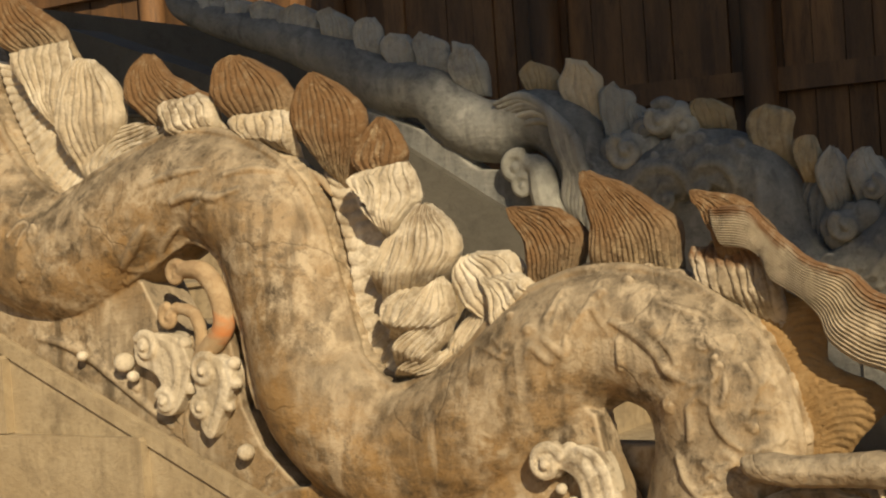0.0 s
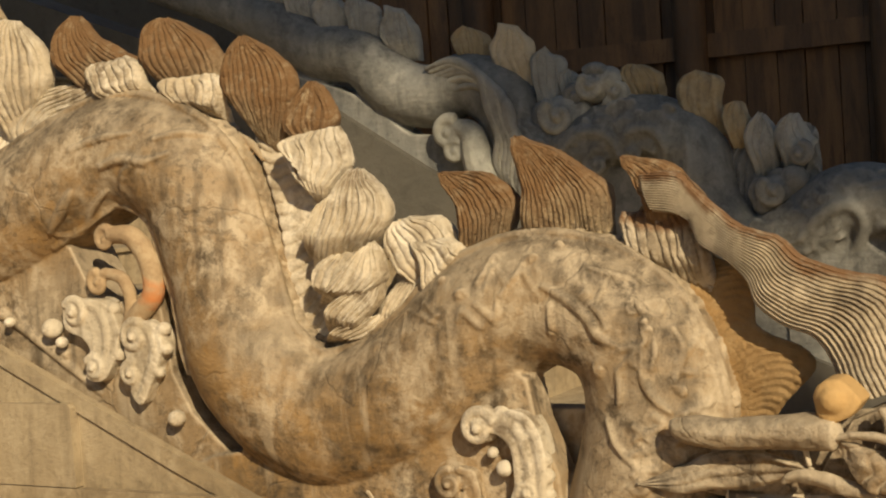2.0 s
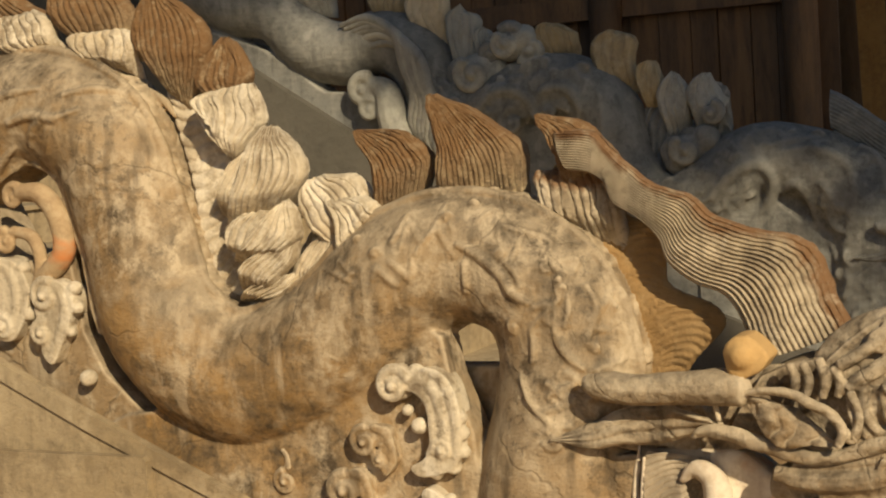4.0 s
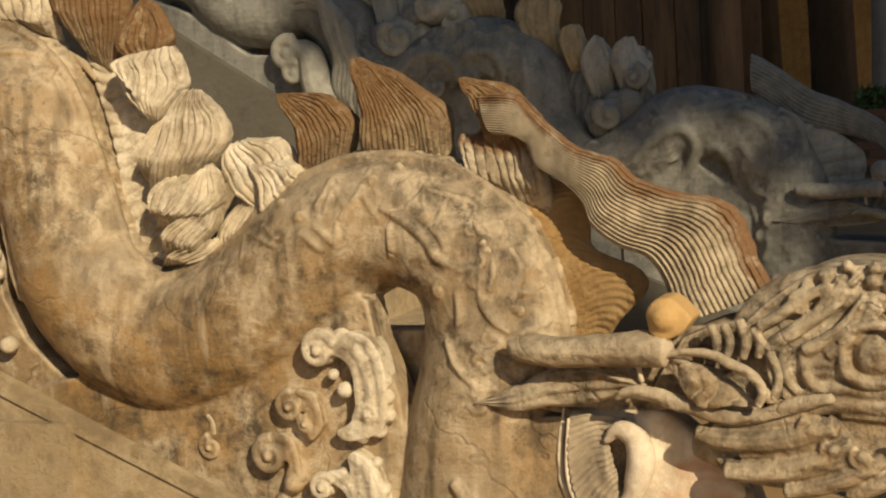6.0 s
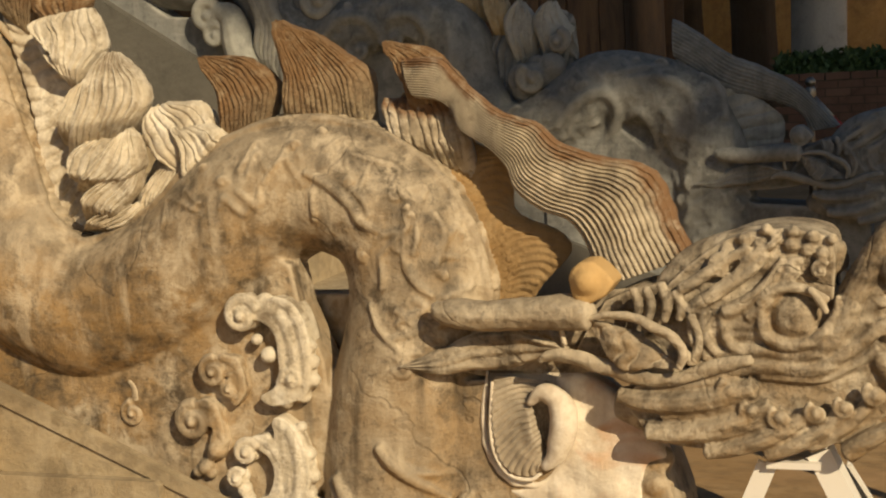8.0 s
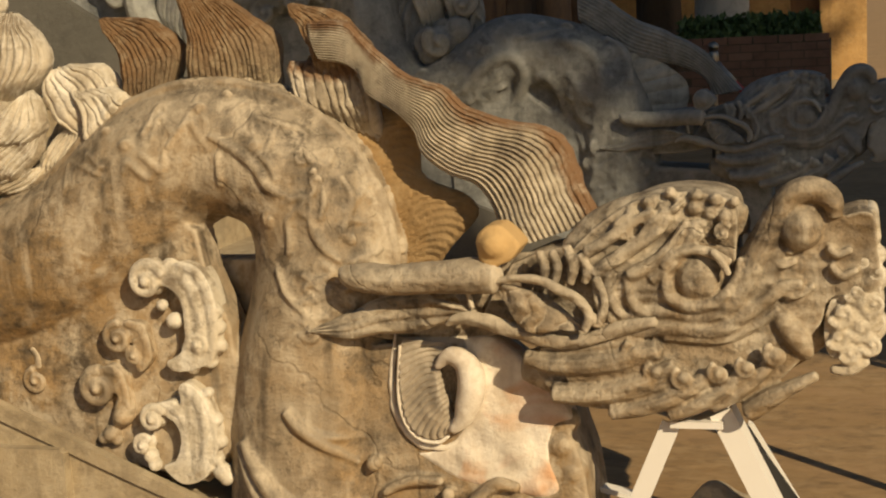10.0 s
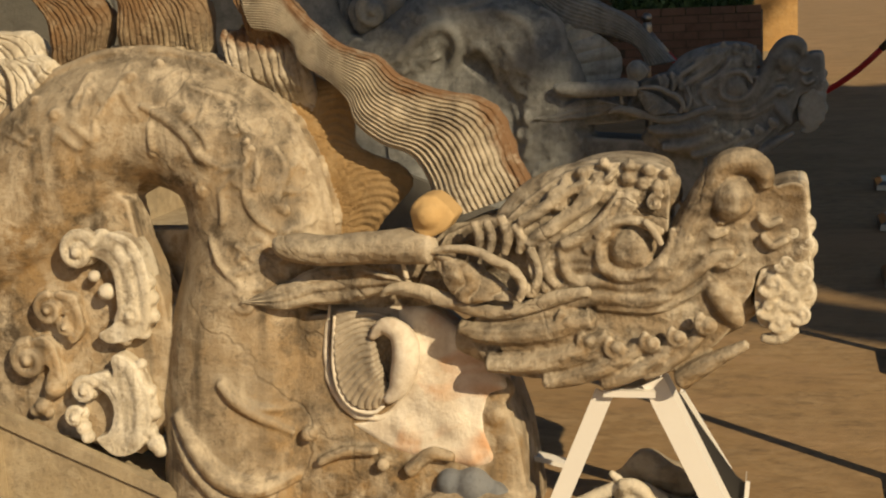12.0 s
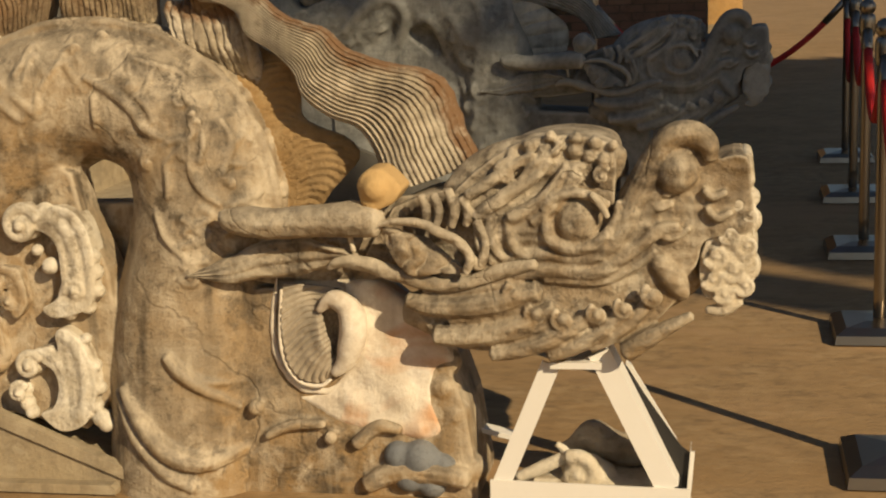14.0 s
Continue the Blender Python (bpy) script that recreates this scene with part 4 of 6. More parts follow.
fin_row(front, [([(-2.323, 1.083), (-2.272, 1.106), (-2.24, 1.146), (-2.158, 1.212)], [(-2.186, 1.06), (-2.11, 1.119), (-2.109, 1.174), (-2.138, 1.231)], 7, 0.06, 0.04, -0.1)], PALE, "pale ribbed flame-shaped stone fin")
fin_row(front, [([(-2.344, 1.106), (-2.347, 1.147), (-2.329, 1.171), (-2.288, 1.194)], [(-2.268, 1.08), (-2.226, 1.12), (-2.213, 1.16), (-2.187, 1.202)], 5, 0.05, 0.02, -0.08)], PALE, "pale ribbed flame-shaped stone fin")
fin_row(front, [([(-2.316, 1.008), (-2.283, 1.054), (-2.223, 1.088), (-2.164, 1.103)], [(-2.219, 0.967), (-2.172, 1.015), (-2.13, 1.062), (-2.113, 1.118)], 7, 0.055, 0.03, -0.09)], PALE, "pale ribbed flame-shaped stone fin")
fin_row(front, [([(-2.314, 0.965), (-2.273, 0.989), (-2.223, 1.005), (-2.184, 1.013)], [(-2.247, 0.943), (-2.189, 0.956), (-2.149, 0.98), (-2.122, 1.02)], 5, 0.05, 0.02, -0.07)], PALE, "pale ribbed flame-shaped stone fin")
fin_row(front, [([(-2.046, 1.095), (-2.096, 1.161), (-2.125, 1.226), (-2.092, 1.279)], [(-1.894, 1.193), (-1.902, 1.241), (-1.944, 1.285), (-2.048, 1.291)], 8, 0.055, 0.02, -0.04)], PALE, "pale ribbed flame-shaped stone fin")
fin_row(front, [([(-1.986, 1.065), (-1.989, 1.136), (-2.003, 1.184), (-2.024, 1.221)], [(-1.86, 1.195), (-1.876, 1.211), (-1.91, 1.227), (-1.973, 1.225)], 6, 0.05, 0.02, -0.07)], PALE, "pale ribbed flame-shaped stone fin")
fin_row(front, [([(-2.168, 0.977), (-2.144, 1.041), (-2.111, 1.089), (-2.062, 1.125)], [(-2.041, 1.047), (-2.016, 1.087), (-2.006, 1.11), (-2.001, 1.134)], 8, 0.05, 0.0, -0.04)], PALE, "pale ribbed flame-shaped stone fin")
fin_row(front, [([(-1.396, 1.181), (-1.409, 1.233), (-1.414, 1.251), (-1.406, 1.275)], [(-1.174, 1.122), (-1.178, 1.194), (-1.193, 1.239), (-1.218, 1.28)], 9, 0.05, 0.0, -0.03)], RIBBON)
part("back_plate", Mesh().fin([(-1.4, 1.21), (-1.264, 1.131), (-1.163, 1.003), (-1.096, 0.848), (-1.096, 0.708)], [(-1.379, 1.283), (-1.233, 1.247), (-1.185, 1.15), (-1.082, 1.103), (-1.074, 0.972), (-0.958, 0.912), (-0.932, 0.854), (-1.01, 0.774), (-1.058, 0.715)],
     y=0.015, sink=0.07, thick=0.03, ridges=34, depth=0.007, sway=0.1, wob=0.8), PLATE, front, "ochre ribbed stone plate behind the neck")
part("crest", Mesh().fin([(-1.3, 1.271), (-1.24, 1.26), (-1.203, 1.234), (-1.18, 1.182), (-1.118, 1.14), (-1.069, 1.085), (-1.05, 1.028), (-0.987, 0.976), (-0.915, 0.946), (-0.875, 0.892), (-0.856, 0.832), (-0.837, 0.782)],
     [(-1.332, 1.377), (-1.233, 1.371), (-1.187, 1.323), (-1.133, 1.273), (-1.061, 1.227), (-0.975, 1.195), (-0.92, 1.144), (-0.85, 1.116), (-0.753, 1.097), (-0.685, 1.056), (-0.647, 0.986), (-0.629, 0.921), (-0.598, 0.859)], along=True, ridges=17, depth=0.0075, thick=0.05, nu=190, nv=150, y=-0.07, wob=0.5), RIBBON, front, "long wavy ribbed stone crest with rust-brown patches")
for root, tip in (([(-2.538, 1.546), (-2.444, 1.319), (-2.425, 1.115), (-2.393, 0.962), (-2.297, 0.918), (-2.178, 0.948), (-2.036, 1.07), (-1.919, 1.174)], [(-2.428, 1.504), (-2.331, 1.338), (-2.311, 1.179), (-2.296, 1.045), (-2.251, 1.003), (-2.189, 1.052), (-2.105, 1.148), (-1.961, 1.207)]),
                  ([(-3.925, 2.05), (-3.757, 1.776), (-3.643, 1.572), (-3.451, 1.631), (-3.264, 1.731)], [(-3.786, 2.024), (-3.642, 1.833), (-3.575, 1.706), (-3.464, 1.759), (-3.284, 1.78)])):
    part("fin_web", Mesh().fin(root, tip, y=0.03, sink=0.06, thick=0.05, ridges=30, depth=0.006, nu=260, wob=1.5), PALE, front, "ribbed stone web between the fins")
sp = Mesh()
cc, _ = skin(BODY)
pts = []
for i in range(int(0.32 * 900), int(0.90 * 900), 4):
    t = cc[i + 2, :2] - cc[i - 2, :2]
    t /= np.linalg.norm(t)
    q = cc[i, :2] + np.array([-t[1], t[0]]) * (cc[i, 2] - 0.012)
    pts.append((q[0], q[1], 0.015, -0.005))
sp.tube(pts, n=700, seg=16, flat=3.0, bump=lambda u, a, p: 0.011 * noise.noise(Vector(p) * 19) + 0.007 * noise.noise(Vector(p) * 55))
part("spine_ridge", sp, STONE, front, "crumbly stone ridge at the foot of the fins")
build_head(front, HEADST, PALE, material("fresh_break", (0.52, 0.33, 0.13), (0.28, 0.16, 0.06), (0.62, 0.45, 0.22), stain=0.3))

# cloud scrolls in high relief
def cloud(name, mat, label, y, slabs=(), ridges=(), curls=(), balls=()):
    """Carved cloud: thick rounded slabs with raised ridges and spiral ends, worn into one piece."""
    m = Mesh()
    for q, thick in slabs:
        m.prism(q, y, y + thick, smooth=len(q) * 6)
    for q in ridges:
        m.tube(q, y=y + 0.004, n=40, seg=12, flat=0.55)
    for x, z, r, start, way in curls:
        m.curl(x, z, r, start, 1.45, 0.36, y=y + 0.004, way=way, lift=0.012)
        m.ball(x, y + 0.035, z, r * 0.9, n=9, sy=0.9)
    for x, z, r in balls:
        m.ball(x, y + 0.024, z, r * 1.15, n=9, sy=1.2)
    part(name, m, mat, front, label, fuse=0.0042, relax=3)


W = "white carved cloud scroll"
cloud("cloud_scroll", PALE, W, -0.165, [([(-1.76, 0.756), (-1.689, 0.765), (-1.643, 0.73), (-1.622, 0.67), (-1.616, 0.609), (-1.616, 0.548), (-1.633, 0.504), (-1.681, 0.479), (-1.74, 0.471), (-1.767, 0.496), (-1.724, 0.523), (-1.707, 0.565), (-1.707, 0.608), (-1.712, 0.661), (-1.737, 0.697), (-1.774, 0.712)], 0.09)],
      [[(-1.752, 0.743, 0.0165), (-1.706, 0.731, 0.0179), (-1.677, 0.693, 0.0179), (-1.662, 0.64, 0.0179), (-1.66, 0.587, 0.0179), (-1.665, 0.533, 0.0165), (-1.702, 0.501, 0.0135)], [(-1.712, 0.761, 0.0134), (-1.664, 0.743, 0.0149), (-1.634, 0.693, 0.0163), (-1.625, 0.633, 0.0164), (-1.625, 0.572, 0.0149), (-1.634, 0.526, 0.0135)], [(-1.742, 0.708, 0.009), (-1.711, 0.682, 0.0105), (-1.695, 0.632, 0.0105), (-1.694, 0.578, 0.0105), (-1.711, 0.532, 0.0105)]],
      [(*q, 20, 1) for q in [(-1.801, 0.719, 0.0512)]] + [(*q, 200, -1) for q in [(-1.669, 0.547, 0.03)]], [(-1.824, 0.748, 0.0181), (-1.786, 0.758, 0.018), (-1.743, 0.753, 0.021), (-1.622, 0.632, 0.0179), (-1.616, 0.591, 0.0179), (-1.617, 0.54, 0.0179), (-1.647, 0.498, 0.018), (-1.698, 0.478, 0.0151)])
cloud("cloud_scroll", PALE, W, -0.165, [([(-1.825, 0.372), (-1.764, 0.393), (-1.737, 0.378), (-1.739, 0.428), (-1.715, 0.441), (-1.674, 0.411), (-1.646, 0.349), (-1.637, 0.281), (-1.654, 0.22), (-1.688, 0.174), (-1.751, 0.159), (-1.803, 0.204), (-1.767, 0.223), (-1.746, 0.272), (-1.752, 0.319), (-1.78, 0.345)], 0.09)],
      [[(-1.819, 0.37, 0.0107), (-1.775, 0.378, 0.0122), (-1.737, 0.345, 0.0137), (-1.725, 0.29, 0.0137), (-1.737, 0.234, 0.0137), (-1.771, 0.198, 0.0107)], [(-1.727, 0.423, 0.0121), (-1.694, 0.401, 0.0151), (-1.674, 0.347, 0.0166), (-1.669, 0.284, 0.0167), (-1.685, 0.221, 0.0167), (-1.722, 0.179, 0.0137)], [(-1.722, 0.369, 0.0091), (-1.703, 0.314, 0.0106), (-1.701, 0.259, 0.0106), (-1.716, 0.203, 0.0091)]],
      [(*q, 30, 1) for q in [(-1.821, 0.34, 0.0367), (-1.859, 0.266, 0.0277)]], [(-1.847, 0.231, 0.0185), (-1.837, 0.205, 0.0169), (-1.662, 0.411, 0.0136), (-1.644, 0.338, 0.0166), (-1.636, 0.276, 0.0166), (-1.65, 0.228, 0.0167), (-1.64, 0.192, 0.0212), (-1.628, 0.174, 0.0182)])
OC = "ochre carved cloud scroll"
cloud("cloud_scroll", STONE, OC, -0.15, [([(-1.893, 0.607), (-1.835, 0.597), (-1.823, 0.542), (-1.818, 0.503), (-1.856, 0.463), (-1.877, 0.51), (-1.865, 0.541), (-1.897, 0.564)], 0.07)], [[(-1.885, 0.601, 0.0137), (-1.845, 0.581, 0.0137), (-1.829, 0.534, 0.0137), (-1.84, 0.487, 0.0122)]], [(*q, 80, 1) for q in [(-1.91, 0.56, 0.0414), (-1.868, 0.51, 0.0229)]])
cloud("cloud_scroll", STONE, OC, -0.15, [([(-1.985, 0.46), (-1.948, 0.485), (-1.911, 0.462), (-1.903, 0.415), (-1.896, 0.367), (-1.92, 0.326), (-1.943, 0.358), (-1.931, 0.398), (-1.964, 0.413)], 0.07)], [[(-1.967, 0.47, 0.0139), (-1.925, 0.458, 0.0139), (-1.908, 0.414, 0.0123), (-1.905, 0.375, 0.0123)]], [(*q, 80, 1) for q in [(-1.984, 0.419, 0.0511)]], [(-1.928, 0.337, 0.0263), (-1.914, 0.359, 0.0201), (-1.942, 0.321, 0.017), (-1.968, 0.285, 0.0218), (-1.992, 0.271, 0.0156), (-1.954, 0.266, 0.014)])
cloud("cloud_scroll", STONE, OC, -0.12, [], [[(-2.2, 0.521, 0.0079), (-2.185, 0.497, 0.0095), (-2.185, 0.464, 0.0111)]], [(*q, 100, 1) for q in [(-2.192, 0.428, 0.0349)]])
cloud("cloud_scroll", PALE, W, -0.15, [([(-3.272, 1.078), (-3.193, 1.094), (-3.099, 1.078), (-3.05, 1.007), (-3.068, 0.914), (-3.13, 0.834), (-3.198, 0.846), (-3.168, 0.911), (-3.196, 0.965), (-3.27, 1.001)], 0.09)],
      [[(-3.238, 1.077, 0.0162), (-3.154, 1.072, 0.0179), (-3.105, 1.022, 0.0195), (-3.103, 0.941, 0.0178), (-3.143, 0.869, 0.0143)], [(-3.16, 1.013, 0.0107), (-3.149, 0.959, 0.0107), (-3.17, 0.914, 0.009)]], [(*q, 150, -1) for q in [(-3.221, 1.05, 0.0468), (-3.157, 0.875, 0.0393)]], [(-3.078, 1.057, 0.0195), (-3.047, 0.985, 0.0194), (-3.064, 0.914, 0.0177)])
cloud("cloud_scroll", PALE, W, -0.15, [([(-3.027, 1.003), (-2.938, 1.02), (-2.881, 0.964), (-2.9, 0.897), (-2.94, 0.818), (-2.982, 0.76), (-3.019, 0.805), (-2.989, 0.876), (-3.031, 0.915)], 0.09)],
      [[(-3.004, 1.003, 0.014), (-2.936, 0.993, 0.0174), (-2.915, 0.932, 0.0174), (-2.945, 0.853, 0.0157), (-2.984, 0.782, 0.0123)]], [(*q, 60, 1) for q in [(-2.984, 0.974, 0.0491), (-3.009, 0.858, 0.0387)]], [(-2.885, 0.993, 0.019), (-2.879, 0.932, 0.0173), (-2.913, 0.859, 0.0156)])
for x, z, r, y in ((-3.339, 1.0, 0.0315, -0.13), (-3.304, 0.954, 0.0189, -0.13), (-2.859, 0.719, 0.0259, -0.13), (-3.525, 1.022, 0.0171, -0.13), (-1.74, 0.608, 0.0225, -0.145), (-1.773, 0.65, 0.0156, -0.145)):
    part("pearl", Mesh().ball(x, y, z, r, n=10, sy=1.2), PALE, front, "small round stone pearl")
arm = Mesh()
arm.tube([(-3.038, 1.001, 0.021), (-2.988, 1.036, 0.032), (-2.92, 1.105, 0.035), (-2.927, 1.201, 0.035), (-2.988, 1.279, 0.033), (-3.073, 1.29, 0.027)], y=-0.12, n=40, seg=14)
x, z, r = (-3.088, 1.276, 0.039)
arm.curl(x, z, r, 60, 1.2, 0.4, y=-0.13)
arm.tube([(-3.024, 1.027, 0.018), (-3.013, 1.089, 0.021), (-3.04, 1.152, 0.021), (-3.115, 1.172, 0.018)], y=-0.12, n=30, seg=12)
x, z, r = (-3.13, 1.141, 0.039)
arm.curl(x, z, r, 90, 1.2, 0.42, y=-0.13)
STAINED = material("stained_stone", (0.42, 0.30, 0.17), (0.2, 0.12, 0.06), (0.55, 0.45, 0.30), accent=(0.62, 0.22, 0.06), accent_at=0.55, big=2.5, stain=0.4, lichen=0.4)
part("cloud_arm", arm, STAINED, front, "orange-stained hooked stone tendril", fuse=0.006, relax=1)

# plaster repair on the chest with its ribbed shell
p = Mesh()
p.prism([(-0.958, 0.566), (-0.87, 0.567), (-0.772, 0.487), (-0.723, 0.429), (-0.676, 0.357), (-0.723, 0.341), (-0.738, 0.251), (-0.713, 0.17), (-0.772, 0.148), (-0.875, 0.164), (-0.979, 0.184), (-1.067, 0.235), (-1.126, 0.271), (-1.066, 0.265), (-0.988, 0.305), (-0.938, 0.396)], -0.135, -0.05, smooth=90)
for x, z, r in [(-0.873, 0.344, 0.1159), (-0.913, 0.448, 0.0578), (-0.817, 0.27, 0.0869), (-0.953, 0.251, 0.0658), (-0.777, 0.18, 0.0435)]:
    p.ball(x, -0.085, z, r, n=14, sy=0.062 / r)
part("plaster_patch", p, PLASTER, front, "white plaster repair with orange stains", fuse=0.008, relax=14)
p = Mesh()
p.tube([(-1.131, 0.57, 0.0086), (-1.145, 0.488, 0.013), (-1.148, 0.398, 0.0145), (-1.125, 0.331, 0.0174), (-1.081, 0.287, 0.0189), (-1.017, 0.275, 0.0145), (-0.974, 0.297, 0.0087)], y=-0.128, n=50, seg=14, bump=lambda u, a, p: -0.005 + 0.004 * noise.noise(Vector(p) * 30))
p.tube([(-1.114, 0.548, 0.0043), (-1.125, 0.429, 0.0058), (-1.115, 0.354, 0.0058), (-1.08, 0.306, 0.0058), (-1.028, 0.295, 0.0058), (-0.997, 0.314, 0.0043)], y=-0.152, n=40, seg=8)
part("stained_rim", p, PLASTER, front, "orange-stained plaster rim round the shell")
p = Mesh()
p.prism([(-1.137, 0.572), (-0.928, 0.574), (-0.921, 0.426), (-0.972, 0.321), (-1.064, 0.291), (-1.124, 0.348), (-1.139, 0.423)], -0.125, -0.05)
p.fin([(-1.11, 0.565), (-1.118, 0.488), (-1.117, 0.414), (-1.106, 0.354), (-1.075, 0.315), (-1.027, 0.304), (-0.989, 0.323)], [(-0.968, 0.549), (-1.015, 0.504), (-1.007, 0.453), (-0.997, 0.408), (-0.987, 0.371), (-0.98, 0.349), (-0.974, 0.342)], y=-0.14, thick=0.018, ridges=17, depth=0.004, sway=0.06, edge=0.9, wob=1.0, nu=190)
part("shell", p, SHELLST, front, "grey-brown ribbed shell carving")
p = Mesh().tube([(-1.018, 0.495, 0.0085), (-0.985, 0.524, 0.0213), (-0.945, 0.51, 0.0312), (-0.929, 0.469, 0.0354), (-0.935, 0.415, 0.0356), (-0.956, 0.363, 0.0257), (-0.987, 0.33, 0.0115)], y=-0.16, n=40, seg=18, flat=1.0, bump=lambda u, a, p: 0.003 * noise.noise(Vector(p) * 25))
part("shell_lip", p, PLASTER, front, "smooth cream plaster lip of the shell")
p = Mesh()
for x, z, r in ((-0.835, 0.106, 0.04), (-0.776, 0.1, 0.051), (-0.719, 0.079, 0.036), (-0.808, 0.054, 0.046), (-0.75, 0.033, 0.04)):
    p.ball(x, -0.13, z, r, n=9)
part("foot_scroll", p, material("blue_grey_patch", (0.16, 0.17, 0.18), (0.06, 0.06, 0.06), (0.34, 0.33, 0.30)), front, "blue-grey worn scroll at the chest foot", fuse=0.008, relax=2)

# ---- the far dragon ----
BX, BY, BZ = 0.13, 3.7, 0.06
back = thing("dragon_balustrade", (BX, BY, BZ), "weathered grey stone dragon stair balustrade with shade put into its stone colours", "balustrade", "dragon balustrades")


def loc(pts):
    return [(q[0] - BX, q[1] - BZ, *q[2:]) for q in pts]


bb = loc(BODY_BACK)
b = Mesh().tube(bb, n=420, seg=48, bump=relief)
wisps(b, bb, [(0.48, 0.62, -0.6, 0.8), (0.72, 0.88, -0.7, 0.85), (0.72, 0.88, -0.7, 0.85), (0.86, 0.96, -0.8, 0.8)], 300, 9, 1.7)
b.prism(loc([(-4.958, 2.104), (-4.486, 1.923), (-4.122, 1.66), (-3.828, 1.637), (-3.621, 1.526), (-3.425, 1.355), (-3.265, 1.221), (-3.022, 1.361), (-2.762, 1.404), (-2.556, 1.242), (-2.369, 0.881), (-1.916, 0.753), (-1.941, 0.356), (-3.33, 0.788), (-5.141, 1.949)]), -0.09, 0.09)
b.prism(loc([(-2.012, 0.938), (-1.766, 1.016), (-1.591, 0.951), (-1.366, 0.742), (-1.14, 0.62), (-1.114, 0.533), (-1.129, 0.098), (-1.986, 0.283)]), -0.11, 0.11)
b.prism(loc([(-1.448, 0.708), (-0.929, 0.553), (-0.39, 0.513), (-0.366, 0.14), (-1.533, 0.152)]), -0.13, 0.13)
for x, z, r in loc([(-3.043, 1.53, 0.079), (-2.894, 1.564, 0.078), (-2.758, 1.464, 0.071), (-2.953, 1.417, 0.066)]):
    b.curl(x, z, r, 100, 1.2, 0.4, y=-0.17)
b.prism(loc([(-1.777, 0.554), (-1.719, 0.815), (-1.636, 1.014), (-1.486, 1.121), (-1.315, 1.085), (-1.18, 0.882), (-1.164, 0.541)]), -0.09, 0.05, smooth=40)
_, far_at = skin(bb)
for q in [[(-1.895, 0.973, 0.0287), (-1.786, 1.083, 0.0399), (-1.652, 1.134, 0.0396), (-1.584, 1.046, 0.0339), (-1.648, 0.907, 0.0341), (-1.737, 0.868, 0.0229)], [(-1.557, 0.989, 0.0255), (-1.469, 1.027, 0.0338), (-1.402, 0.94, 0.0338), (-1.378, 0.813, 0.0254)], [(-1.52, 1.184, 0.0225), (-1.377, 1.191, 0.0335), (-1.239, 1.115, 0.0334), (-1.189, 0.974, 0.0279), (-1.221, 0.864, 0.0196)], [(-1.355, 1.036, 0.0196), (-1.302, 0.95, 0.028), (-1.32, 0.839, 0.0197)], [(-1.181, 1.195, 0.0194), (-1.087, 1.108, 0.0277), (-1.064, 0.969, 0.0249)], [(-1.605, 1.216, 0.0169), (-1.46, 1.236, 0.0252), (-1.32, 1.216, 0.0167)], [(-1.828, 0.828, 0.023), (-1.742, 0.767, 0.0315), (-1.625, 0.778, 0.0228)]]:
    b.tube([(x, z, r, min(far_at(x, z)[0], -0.09) + 0.05 * r) for x, z, r in loc(q)], n=30, seg=10)
for q in [[(-1.448, 0.843, 0.0198), (-1.338, 0.755, 0.0282), (-1.285, 0.641, 0.0225)], [(-3.144, 1.494, 0.0241), (-3.04, 1.577, 0.0359), (-2.912, 1.581, 0.0356), (-2.839, 1.502, 0.0325), (-2.892, 1.416, 0.0237)], [(-2.825, 1.471, 0.0236), (-2.756, 1.569, 0.0323), (-2.632, 1.574, 0.0349), (-2.562, 1.481, 0.029), (-2.583, 1.395, 0.0203)], [(-2.454, 1.531, 0.0173), (-2.436, 1.357, 0.0259), (-2.463, 1.185, 0.0173)], [(-2.797, 1.425, 0.0177), (-2.699, 1.491, 0.0263), (-2.625, 1.457, 0.0204)], [(-3.018, 1.44, 0.018), (-2.95, 1.495, 0.0268), (-2.889, 1.461, 0.0178)]]:
    b.tube([(x, z, r, min(far_at(x, z)[0], -0.09) + 0.05 * r) for x, z, r in loc(q)], n=30, seg=10)
part("body", b, SHADEGREY, back, fuse=0.011, relax=1)
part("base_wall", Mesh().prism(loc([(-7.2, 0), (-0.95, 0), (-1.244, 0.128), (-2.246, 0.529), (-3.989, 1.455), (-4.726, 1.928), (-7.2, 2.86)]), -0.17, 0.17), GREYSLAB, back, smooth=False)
m = Mesh()
for x, z, r in loc([(-3.826, 1.645, 0.082), (-3.791, 1.541, 0.063)]):
    m.curl(x, z, r, 60, 1.3, 0.5, y=-0.17)
m.tube(loc([(-3.798, 1.683, 0.044), (-3.696, 1.628, 0.075), (-3.661, 1.485, 0.093), (-3.615, 1.31, 0.093)]), y=-0.15, n=30, seg=12)
part("cloud_scroll", m, SHADEPALE, back, "pale grey carved cloud scroll", fuse=0.008, relax=2)
fin_row(back, [(loc([(-6.317, 2.847), (-6.34, 2.942), (-6.348, 2.998), (-6.311, 3.034)]), loc([(-6.131, 2.822), (-6.107, 2.891), (-6.134, 2.947), (-6.219, 3.004)]), 6, 0.06, 0.05, -0.02)], SHADEPALE)
fin_row(back, [(loc([(-6.109, 2.782), (-6.122, 2.875), (-6.155, 2.934), (-6.036, 2.965)]), loc([(-5.938, 2.76), (-5.932, 2.831), (-5.966, 2.902), (-6.013, 2.931)]), 6, 0.06, 0.05, -0.02)], SHADEPALE)
